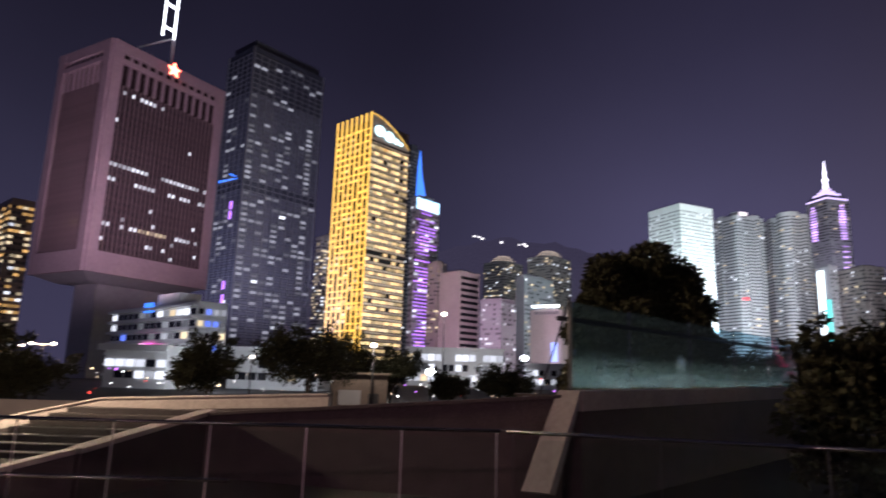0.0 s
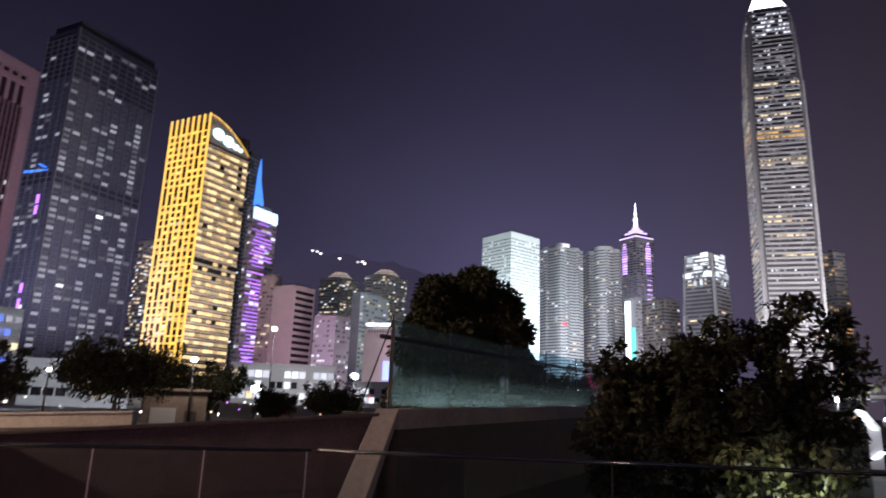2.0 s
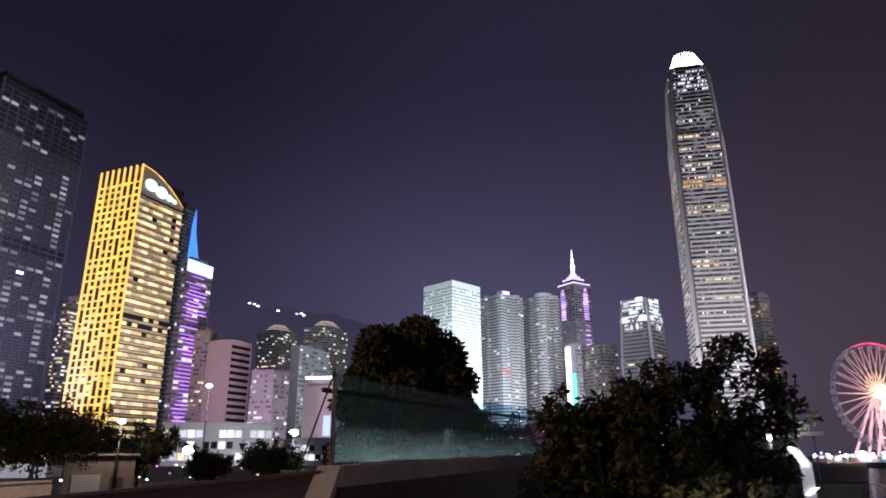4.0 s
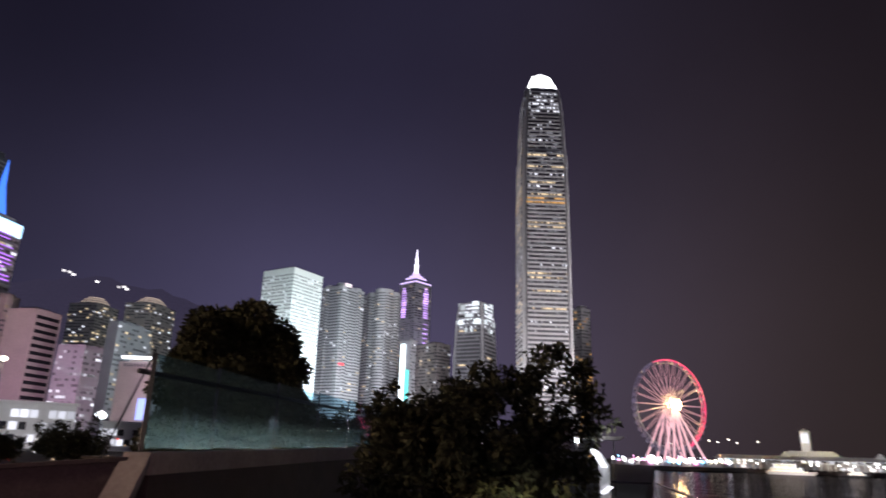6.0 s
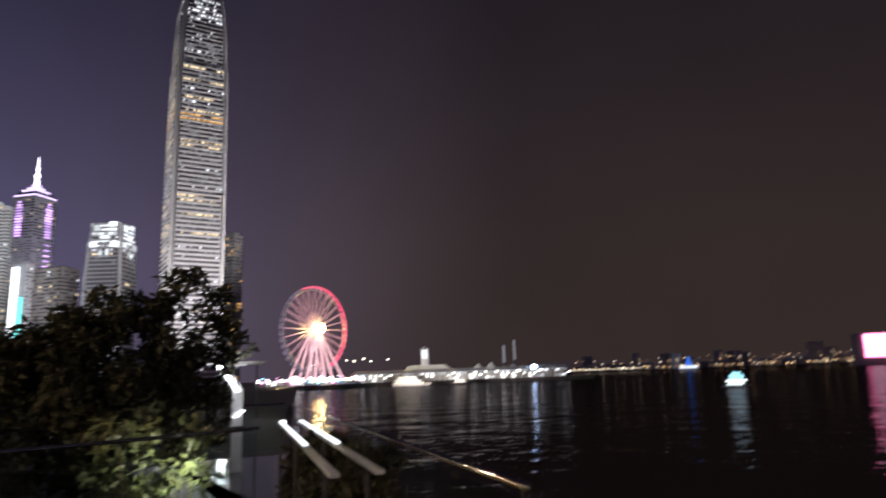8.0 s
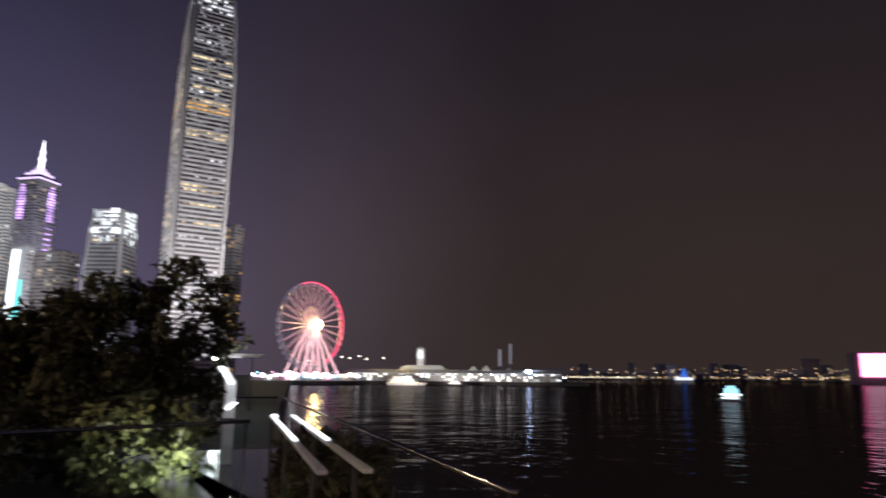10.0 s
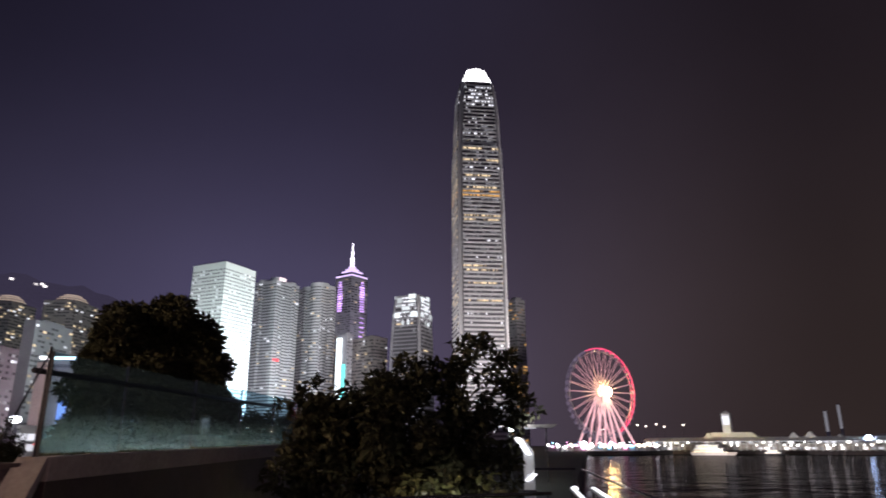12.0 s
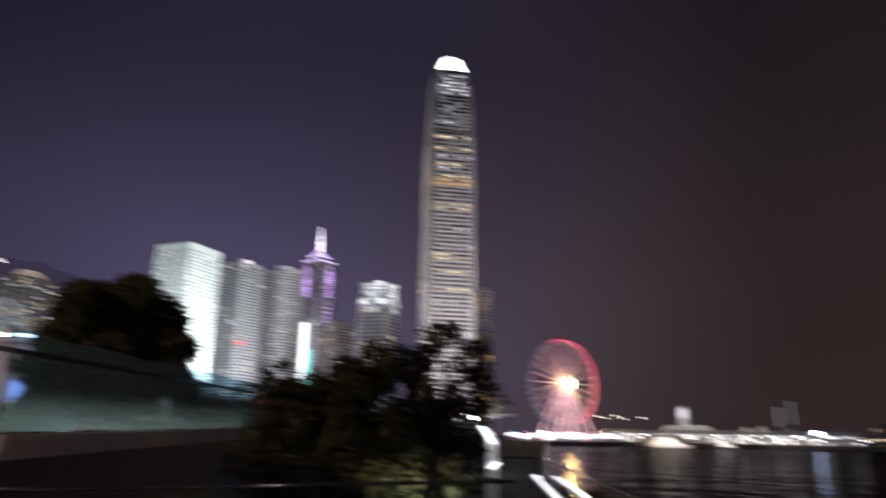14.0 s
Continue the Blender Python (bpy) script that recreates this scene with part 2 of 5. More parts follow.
# ---- geometry helpers ----
class Geo:
    """Gathers simple solids for one mesh."""

    def __init__(self):
        self.v, self.f, self.m = [], [], []

    def add(self, verts, faces, mi=0):
        n = len(self.v)
        self.v += [tuple(p) for p in verts]
        self.f += [tuple(i + n for i in f) for f in faces]
        self.m += [mi] * len(faces)
        return self

    def box(self, c, s, rz=0.0, mi=0):
        ca, sa = math.cos(rz), math.sin(rz)
        vs = []
        for dz in (-0.5, 0.5):
            for dx, dy in ((-0.5, -0.5), (0.5, -0.5), (0.5, 0.5), (-0.5, 0.5)):
                x, y = dx * s[0], dy * s[1]
                vs.append((c[0] + x * ca - y * sa, c[1] + x * sa + y * ca, c[2] + dz * s[2]))
        return self.add(vs, [(3, 2, 1, 0), (4, 5, 6, 7), (0, 1, 5, 4), (1, 2, 6, 5), (2, 3, 7, 6), (3, 0, 4, 7)], mi)

    def skin(self, rings, zs, mi=0):
        n = len(rings[0])
        vs = [(*p, z) for ring, z in zip(rings, zs) for p in ring]
        fs = [tuple(range(n - 1, -1, -1)), tuple(range(len(vs) - n, len(vs)))]
        for k in range(len(zs) - 1):
            fs += [(k * n + i, k * n + (i + 1) % n, (k + 1) * n + (i + 1) % n, (k + 1) * n + i) for i in range(n)]
        return self.add(vs, fs, mi)

    def prism(self, low, high, z0, z1, mi=0):
        n = len(low)
        vs = [(*p, z0) for p in low] + [(*p, z1) for p in high]
        fs = [tuple(range(n - 1, -1, -1)), tuple(range(n, 2 * n))]
        fs += [(i, (i + 1) % n, n + (i + 1) % n, n + i) for i in range(n)]
        return self.add(vs, fs, mi)

    def tube(self, p, q, r0, r1=None, n=8, mi=0):
        p, q = Vector(p), Vector(q)
        r1 = r0 if r1 is None else r1
        a = (q - p).normalized()
        u = a.cross(Vector((0, 0, 1)) if abs(a.z) < 0.95 else Vector((1, 0, 0))).normalized()
        w = a.cross(u)
        vs = []
        for c, r in ((p, r0), (q, r1)):
            for i in range(n):
                t = 2 * math.pi * i / n
                vs.append(c + u * (r * math.cos(t)) + w * (r * math.sin(t)))
        fs = [(i, (i + 1) % n, n + (i + 1) % n, n + i) for i in range(n)] + [tuple(range(n - 1, -1, -1)), tuple(range(n, 2 * n))]
        return self.add(vs, fs, mi)

    def ball(self, c, r, n=8, k=6, squash=1.0, mi=0):
        vs, fs = [], []
        for j in range(k + 1):
            t = math.pi * j / k
            for i in range(n):
                a = 2 * math.pi * i / n
                vs.append((c[0] + r * math.sin(t) * math.cos(a), c[1] + r * math.sin(t) * math.sin(a), c[2] + r * squash * math.cos(t)))
        for j in range(k):
            for i in range(n):
                fs.append((j * n + i, (j + 1) * n + i, (j + 1) * n + (i + 1) % n, j * n + (i + 1) % n))
        return self.add(vs, fs, mi)

    def mesh(self, name, mats):
        me = bpy.data.meshes.new(name)
        me.from_pydata(self.v, [], self.f)
        for m in mats if isinstance(mats, (list, tuple)) else [mats]:
            me.materials.append(m)
        me.polygons.foreach_set("material_index", self.m)
        me.update()
        return me


def part(name, geo, mats, parent=None, label="", smooth=False, bevel=0.0):
    me = geo.mesh(name, mats)
    if smooth:
        me.polygons.foreach_set("use_smooth", [True] * len(me.polygons))
    ob = new(name, me)
    if parent:
        ob.parent = parent
    if label:
        ob["label"] = label
    if bevel:
        bv = ob.modifiers.new("edge", "BEVEL")
        bv.width, bv.segments, bv.limit_method = bevel, 2, "ANGLE"
    return ob


def thing(name, x, y, z, label, category, yaw=0.0, group="", kind=""):
    ob = new(name)
    ob.matrix_world = pose(x, y, z, 0, 0, yaw)
    ob.empty_display_size = 0.5
    return tagged(ob, label, category, group, kind)


def facade(parent, o, u, width, z0, z1, cols, rows, wf, hf, choose, mats, singles=0, ones=None, depth=0.25, name="window"):
    """Windows in a grid on a wall that starts at o and runs along u (seen from outside, left to right).
    choose(row, col) gives the index of the material, or None for no window. The first `singles` are objects of their own."""
    nx, ny = u[1], -u[0]
    rz = math.atan2(u[1], u[0])
    dx, dz = width / cols, (z1 - z0) / rows
    rest, meshes, made = Geo(), {}, 0
    for r in range(rows):
        for c in range(cols):
            k = choose(r, c)
            if k is None:
                continue
            s = (c + 0.5) * dx
            p = (o[0] + u[0] * s + nx * depth * 0.3, o[1] + u[1] * s + ny * depth * 0.3, z0 + (r + 0.5) * dz)
            if made < singles:
                if k not in meshes:
                    meshes[k] = Geo().box((0, 0, 0), (dx * wf, depth, dz * hf)).mesh(name, (ones or mats)[k])
                ob = new(name, meshes[k])
                ob.parent = parent
                ob.location, ob.rotation_euler = p, (0, 0, rz)
                made += 1
            else:
                rest.box(p, (dx * wf, depth, dz * hf), rz, k)
    if rest.v:
        tagged(part("window_field", rest, mats, parent), kind="stuff")


def ledges(parent, o, u, width, zs, thick, out, material, name="floor_ledge"):
    """Horizontal bands along a wall, one part a floor."""
    nx, ny = u[1], -u[0]
    rz = math.atan2(u[1], u[0])
    me = Geo().box((0, 0, 0), (width, out, thick)).mesh(name, material)
    for z in zs:
        ob = new(name, me)
        ob.parent = parent
        ob.location, ob.rotation_euler = (o[0] + u[0] * width / 2 + nx * out * 0.4, o[1] + u[1] * width / 2 + ny * out * 0.4, z), (0, 0, rz)


def fins(parent, o, u, width, z0, z1, n, thick, out, material, name="vertical_fin"):
    nx, ny = u[1], -u[0]
    rz = math.atan2(u[1], u[0])
    me = Geo().box((0, 0, 0), (thick, out, z1 - z0)).mesh(name, material)
    for i in range(n + 1):
        s = width * i / n
        ob = new(name, me)
        ob.parent = parent
        ob.location, ob.rotation_euler = (o[0] + u[0] * s + nx * out * 0.4, o[1] + u[1] * s + ny * out * 0.4, (z0 + z1) / 2), (0, 0, rz)


class Tower:
    """A building with a near corner at (x, y): its left face runs back along yaw, its right face at a right angle to that."""

    def __init__(self, name, x, y, yaw, wl, wr, z0, z1, material, label, category="tower block", group=""):
        self.root = thing(name, x, y, GROUND_Z, label, category, yaw, group)
        self.h = z1 - GROUND_Z
        self.z0 = z0 - GROUND_Z
        self.wl, self.wr = wl, wr
        # in local axes the left face runs along +y, the right face along +x
        self.left = ((0.0, wl), (0.0, -1.0), wl)
        self.right = ((0.0, 0.0), (1.0, 0.0), wr)
        self.poly = [(0, 0), (wr, 0), (wr, wl), (0, wl)]
        part("body", Geo().prism(self.poly, self.poly, self.z0, self.h), material, self.root)

    def face(self, side):
        return self.left if side == "left" else self.right


def chance(seed, *bands):
    """A chooser of window kinds: bands of (share, index); rows lit as a whole by `rows`."""
    rnd = random.Random(seed)

    def pick(r, c):
        x = rnd.random()
        for share, k in bands:
            if x < share:
                return k
            x -= share
        return None

    return pick


GROUND_Z = -2.0
WATER_Z = -4.4


# ---- ground, water, hills ----
def disc_sheet(name, z, pts, material, label, category, thick=0.0):
    g = Geo()
    if thick:
        g.prism(pts, pts, z - thick, z)
    else:
        g.add([(*p, z) for p in pts], [tuple(range(len(pts)))])
    ob = part(name, g, material)
    return tagged(ob, label, category, kind="structure")


disc_sheet("water", WATER_Z, [(4600 * math.cos(a * math.pi / 24), 4600 * math.sin(a * math.pi / 24)) for a in range(48)],
           water_material(), "dark rippled harbour water with light streaks", "water")
LAND = [(4.3, -40), (5.2, 0.5), (12.6, 9.6), (60, 50), (330, 268), (405, 255), (445, 110), (462, 112), (470, 260), (900, 420), (2600, 900),
        (3000, 3200), (-3200, 3200), (-3200, -40)]
disc_sheet("ground", GROUND_Z, LAND, ASPHALT, "dark paved park and city ground", "ground", 5.0)


def hill(name, x0, x1, y, base, tops, seed, label, material=HILL):
    """A ridge: a strip of slopes whose crest follows smooth noise."""
    rnd = random.Random(seed)
    n, g = 60, Geo()
    vs = []
    for i in range(n + 1):
        s = i / n
        x, yy = x0[0] + (x1[0] - x0[0]) * s, x0[1] + (x1[1] - x0[1]) * s
        k = s * (len(tops) - 1)
        j = min(int(k), len(tops) - 2)
        h = tops[j] + (tops[j + 1] - tops[j]) * (0.5 - 0.5 * math.cos(math.pi * (k - j))) + rnd.uniform(-1, 1) * 0.02 * max(tops)
        away = Vector((x, yy)).normalized() * y
        vs += [(x, yy, base), (x + away.x * 0.5, yy + away.y * 0.5, base + h * 0.62), (x + away.x, yy + away.y, base + h), (x + 2 * away.x, yy + 2 * away.y, base)]
    fs = []
    for i in range(n):
        for k in range(3):
            a = i * 4 + k
            fs.append((a, a + 4, a + 5, a + 1))
    g.add(vs, fs)
    return tagged(part(name, g, material, smooth=True), label, "hill", kind="structure")


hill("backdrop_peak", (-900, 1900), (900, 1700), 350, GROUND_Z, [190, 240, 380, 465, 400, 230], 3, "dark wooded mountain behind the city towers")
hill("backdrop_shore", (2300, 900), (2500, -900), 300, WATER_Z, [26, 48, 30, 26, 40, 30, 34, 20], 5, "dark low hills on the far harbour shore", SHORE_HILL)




# ---- towers ----
def barracks():
    t = Tower("barracks_tower", -122.2, 218, 60, 31.5, 49.6, 33.8, 118.8, BRONZE_GLASS,
              "pinkish-grey office tower with framed facades and a red star", "office tower")
    r, h = t.root, t.h
    for side in ("left", "right"):
        o, u, w = t.face(side)
        nx, ny = u[1], -u[0]
        rz = math.atan2(u[1], u[0])

        def bar(s0, s1, z0, z1, out, name, m):
            g = Geo().box((o[0] + u[0] * (s0 + s1) / 2 + nx * out * 0.4, o[1] + u[1] * (s0 + s1) / 2 + ny * out * 0.4, (z0 + z1) / 2), (s1 - s0, out, z1 - z0), rz)
            return part(name, g, m, r)

        bar(-0.5, 3.4, t.z0, h, 1.6, "corner_pier", PINK_STONE)
        bar(w - 3.4, w + 0.5, t.z0, h, 1.61, "corner_pier", PINK_STONE)
        bar(3.4, w - 3.4, h - 4, h, 1.5, "top_band", PINK_STONE)
        bar(3.4, w - 3.4, h - 8.0, h - 6.2, 1.5, "top_band", PINK_STONE)
        bar(3.4, w - 3.4, t.z0, t.z0 + 7.5, 1.5, "bottom_band", PINK_STONE)
        n = 24 if side == "right" else 16
        fins(r, (o[0] + u[0] * 3.4, o[1] + u[1] * 3.4), u, w - 6.8, t.z0 + 7.5, h - 16, n, 0.55, 0.9, PINK_SHADED)
        fins(r, (o[0] + u[0] * 3.4, o[1] + u[1] * 3.4), u, w - 6.8, h - 16, h - 4, n // 2, 0.9, 1.1, PINK_STONE, "loggia_fin")
        rnd = random.Random(8 if side == "right" else 9)
        full = {11: 0.92, 9: 0.72, 3: 0.4, 1: 0.25, 21: 0.42} if side == "right" else {11: 0.7, 9: 0.55, 20: 0.3}

        def choose(row, col):
            x = rnd.random()
            p = full.get(row, 0.025 if side == "right" else 0.005)
            if row == 3 and 7 < col < 15:
                return 2
            if x < p:
                return 1 if side == "right" else 3
            return 0

        facade(r, (o[0] + u[0] * 3.4, o[1] + u[1] * 3.4), u, w - 6.8, t.z0 + 8, h - 17, n, 22, 0.62, 0.5, choose,
               [GLASS_DARK, LIT_WHITE, LIT_WARM, LIT_DIM], 250 if side == "right" else 40, [GLASS_DARK, ONE_WHITE, ONE_WARM, ONE_DIM], 0.3)
    # stem below the overhang, plant room and mast on the roof
    q = [(6, 6), (t.wr - 6, 6), (t.wr - 6, t.wl - 6), (6, t.wl - 6)]
    q0 = [(11, 9), (t.wr - 11, 9), (t.wr - 11, t.wl - 9), (11, t.wl - 9)]
    full_poly = t.poly
    part("underside", Geo().prism(q, full_poly, t.z0 - 2.5, t.z0 + 0.01), GREY_CLAD, r)
    part("stem", Geo().prism(q0, q0, 0, t.z0 - 2.5), GREY_CLAD, r)
    part("plant_room", Geo().box((24, 16, h + 1.6), (26, 16, 3.2)), PINK_STONE, r)
    mast = Geo()
    cx, cy = 23.5, 3.5
    for dx in (-2.6, 2.6):
        mast.tube((cx + dx, cy, h + 13), (cx + dx, cy, h + 33), 0.36)
    mast.box((cx, cy, h + 17), (5.4, 0.6, 0.8))
    mast.box((cx, cy, h + 27), (5.4, 0.7, 0.9))
    part("antenna_light", mast, WHITE_LED, r, "white-lit antenna frame")
    legs = Geo().tube((cx + 2.6, cy, h), (cx + 2.6, cy, h + 13.2), 0.5).tube((cx + 2.6, cy, h + 14), (cx - 10, cy + 3, h + 5), 0.35).tube((cx - 10, cy + 3, h), (cx - 10, cy + 3, h + 5.2), 0.3)
    part("antenna_leg", legs, SILVER_CLAD, r)
    # five-pointed star, facing out of the right face
    star, pts = Geo(), []
    for i in range(10):
        rad = 3.1 if i % 2 == 0 else 1.3
        a = math.pi / 2 + i * math.pi / 5
        pts.append((24.4 + rad * math.cos(a), h - 1.6 + rad * math.sin(a)))
    vs = [(x, -1.6, z) for x, z in pts] + [(x, -0.9, z) for x, z in pts] + [(24.4, -2.0, h - 1.6)]
    fs = [(i, (i + 1) % 10, 20) for i in range(10)] + [(i, 10 + i, 10 + (i + 1) % 10, (i + 1) % 10) for i in range(10)]
    part("star", star.add(vs, fs), STAR_LED, r, "glowing red star")


barracks()
flood(-70, 150, 20, (-105, 225, 75), 200000, (1.0, 0.66, 0.78), 70)
flood(-150, 150, 0, (-140, 225, 70), 40000, (1.0, 0.7, 0.85), 70)


def grid_tower():
    t = Tower("grid_tower", -174, 532, 50, 39.4, 77.6, GROUND_Z, 285, TOWER_GLASS,
              "dark bluish glass skyscraper with rows of dim lit windows", "skyscraper")
    r, h = t.root, t.h
    ins = [(3, 3), (t.wr - 3, 3), (t.wr - 3, t.wl - 3), (3, t.wl - 3)]
    part("crown", Geo().prism(ins, ins, h, h + 8), TOWER_GLASS, r)
    for side in ("left", "right"):
        o, u, w = t.face(side)
        cols = 5 if side == "left" else 10
        rnd = random.Random(21 if side == "right" else 22)
        colp = [0.9, 0.25, 0.45, 0.2, 0.7, 0.7, 0.2, 0.25, 0.85, 0.12] if side == "right" else [0.15, 0.6, 0.4, 0.15, 0.08]

        def choose(row, col):
            if row in (31, 32) or row > 49:
                return 0 if row < 50 or rnd.random() < 0.9 else 1
            x = rnd.random()
            p = colp[col] * (0.9 if side == "right" else 0.6) * (0.5 if row > 44 else 1.0)
            if x < p:
                return 1 if rnd.random() < 0.965 else 2
            return 3

        facade(r, o, u, w, 12, h - 6, cols, 58, 0.76, 0.54, choose, [TOWER_GLASS, LIT_DIM, LIT_WHITE, STEEL_GLASS],
               290 if side == "right" else 100, [TOWER_GLASS, ONE_DIM, ONE_WHITE, STEEL_GLASS], 0.35)
        ledges(r, o, u, w, [12 + (h - 18) / 58 * i for i in range(59)], 0.7, 0.5, DARK_CLAD)
        fins(r, o, u, w, 0, h, 1, 1.8, 1.0, DARK_CLAD, "corner_mullion")
        fins(r, o, u, w, 12, h - 6, cols, 0.9, 0.7, DARK_CLAD, "mullion")
    band = Geo()
    for i in range(5):
        band.box((-0.5, t.wl - 5 - i * 6.2, h * 0.585 - i * 0.4), (0.5, 5, 2.0 - i * 0.3))
        band.box((-0.5, t.wl - 20 - i * 2.2, h * 0.60 - i * 0.9), (0.5, 1.6, 1.2))
    part("blue_sign", band, BLUE_LED, r, "blue lit sign band")
    strip = Geo().box((0, 0, 0), (0.5, 3.0, 7)).mesh("violet_light_strip", VIOLET_LED)
    for z in (0.5, 0.47, 0.26, 0.22, 0.19):
        ob = new("violet_light_strip", strip)
        ob.parent, ob.location = r, (-0.6, t.wl * 0.34, h * z)


grid_tower()
flood(-90, 400, 0, (-140, 560, 170), 950000, (0.84, 0.78, 1.0), 85)
flood(-215, 430, 0, (-190, 545, 140), 520000, (0.66, 0.64, 0.95), 80)


def gold_tower():
    t = Tower("gold_lit_tower", -54, 427, 48, 36.4, 36.3, GROUND_Z, 176, BRONZE_GLASS,
              "office tower outlined by a glowing gold LED grid", "skyscraper")
    r, h = t.root, t.h
    # the gold face: vertical strips rising past the roof, thin cross lines
    o, u, w = t.left
    for i in range(8):
        s = t.wl - t.wl * i / 7
        part("gold_light_strip", Geo().box((-0.5, s, (h + 9) / 2), (0.9, 1.15, h + 3)), GOLD_LED, r)
    rnd = random.Random(4)
    cross = Geo()
    for k in range(38):
        z = 6 + (h - 12) * k / 37
        for i in range(7):
            if rnd.random() < 0.86:
                cross.box((-0.4, t.wl - t.wl * (i + 0.5) / 7, z), (0.6, t.wl / 7 - 1.3, rnd.choice((0.7, 1.0, 1.0, 1.9))))
    tagged(part("gold_cross_line", cross, GOLD_LED, r), kind="stuff")

    def left(row, col):
        return 1 if rnd.random() < 0.13 else (2 if rnd.random() < 0.25 else 0)

    facade(r, o, u, w, 6, h - 4, 7, 38, 0.7, 0.5, left, [GLASS_DARK, LIT_WARM, LIT_AMBER], 40, [GLASS_DARK, ONE_WARM, ONE_WARM], 0.2)
    # the floor face: curved roofline, one lit band a floor
    o, u, w = t.right

    rowlit = [0.35 if 15 < k < 18 or k < 2 else rnd.uniform(0.85, 1.0) for k in range(34)]

    def right(row, col):
        x = rnd.random()
        return 1 if x < rowlit[row] * 0.92 else (2 if x < rowlit[row] else 0)

    facade(r, o, u, w, 4, h - 16, 9, 34, 0.99, 0.46, right, [GLASS_DARK, LIT_GOLD, LIT_AMBER], 300, [GLASS_DARK, ONE_GOLD, ONE_WARM], 0.3)
    ledges(r, o, u, w, [4 + (h - 20) / 34 * i for i in range(35)], 1.3, 1.3, BEIGE_CLAD)
    arc = Geo()
    for i in range(12):
        a, b = i / 12, (i + 1) / 12
        za, zb = h + 5 - 17 * a ** 1.9, h + 5 - 17 * b ** 1.9
        x0, x1 = w * a, w * b
        arc.add([(x0, -0.3, h - 14), (x1, -0.3, h - 14), (x1, -0.3, zb), (x0, -0.3, za), (x0, 8, h - 14), (x1, 8, h - 14), (x1, 8, zb), (x0, 8, za)],
                [(0, 1, 2, 3), (5, 4, 7, 6), (3, 2, 6, 7), (0, 3, 7, 4), (1, 5, 6, 2)])
    part("curved_crown", arc, BEIGE_CLAD, r)
    edge = Geo()
    for i in range(12):
        a, b = i / 12, (i + 1) / 12
        edge.tube((w * a, -0.8, h + 5 - 17 * a ** 1.9), (w * b, -0.8, h + 5 - 17 * b ** 1.9), 0.28, n=6)
    part("crown_light_line", edge, GOLD_LED, r)
    sign = Geo()
    for x, s in ((7.5, 7.6), (16.5, 7.6), (23.5, 4.2), (28, 3.0)):
        sign.ball((x, -0.6, h - 4.6 - x * 0.20), s * 0.62, 12, 8, 0.8)
    for v in range(len(sign.v)):
        p = sign.v[v]
        sign.v[v] = (p[0], -0.9 + 0.25 * max(-1, min(1, (p[1] + 0.6) / 3)), p[2])
    part("sign", sign, lit("cyan_white_sign", (0.62, 0.95, 1.0), 3.0, 0.3), r, "pale cyan lit roof sign shapes")


gold_tower()
flood(-10, 352, 19, (-42, 440, 90), 470000, (1.0, 0.82, 0.55), 80)


def plain_tower(name, x, y, yaw, wl, wr, top, material, label, rows, cl, cr, seed, bands, hf=0.45, wf=0.8, mats=None, ledge=None, category="tower block", z0=GROUND_Z):
    t = Tower(name, x, y, yaw, wl, wr, z0, top, material, label, category)
    mats = mats or [BAND_GLASS, LIT_WHITE, LIT_WARM, LIT_SOFT]
    for side, cols, k in (("left", cl, 0), ("right", cr, 1)):
        if cols:
            o, u, w = t.face(side)
            facade(t.root, o, u, w, t.z0 + 3, t.h - 3, cols, rows, wf, hf, chance(seed + k, *bands), mats)
            if ledge:
                ledges(t.root, o, u, w, [t.z0 + 3 + (t.h - t.z0 - 6) / rows * i for i in range(rows + 1)], ledge, 0.6, material)
    roof = [(wr * 0.2, wl * 0.2), (wr * 0.8, wl * 0.2), (wr * 0.8, wl * 0.8), (wr * 0.2, wl * 0.8)]
    part("roof_plant_room", Geo().prism(roof, roof, t.h, t.h + max(2, 0.02 * t.h)), material, t.root)
    return t


# behind and beside the gold tower
t = plain_tower("striped_tower", -31, 619, 48, 6, 33.9, 176, GREY_CLAD, "slim dark tower with violet light bars and a lit top sign", 34, 2, 5, 31,
                ((0.12, 1), (0.06, 2), (0.7, 0)), ledge=0.5)
rnd = random.Random(5)
g = Geo()
for k in range(44):
    x0 = rnd.uniform(0, 8)
    x1 = rnd.uniform(17, 30)
    if rnd.random() < 0.8:
        g.box(((x0 + x1) / 2, -0.8, 20 + k * 3.4), (x1 - x0, 0.5, 0.75))
tagged(part("violet_light_bar", g, VIOLET_LED, t.root), kind="stuff")
part("top_sign", Geo().box((17, -0.8, t.h - 6), (32, 0.6, 11)), lit("pale_blue_sign", (0.45, 0.75, 1.0), 2.2, 0.1), t.root, "pale blue lit sign panel")
t = plain_tower("blue_edged_tower", -49, 798, 48, 13, 17.3, 292, TOWER_GLASS, "distant dark tower with a blue lit sloping edge", 60, 3, 3, 33, ((0.03, 1), (0.8, 0)))
part("blue_edge_light", Geo().add([(17.6, -1, t.h), (21, -1, t.h - 30), (30, -1, t.h - 62), (12, -1, t.h - 62), (14, -1, t.h - 20),
                                   (17.6, 0.5, t.h), (21, 0.5, t.h - 30), (30, 0.5, t.h - 62), (12, 0.5, t.h - 62), (14, 0.5, t.h - 20)],
                                  [(4, 3, 2, 1, 0), (5, 6, 7, 8, 9), (0, 1, 6, 5), (1, 2, 7, 6), (2, 3, 8, 7), (3, 4, 9, 8), (4, 0, 5, 9)]), BLUE_LED, t.root)
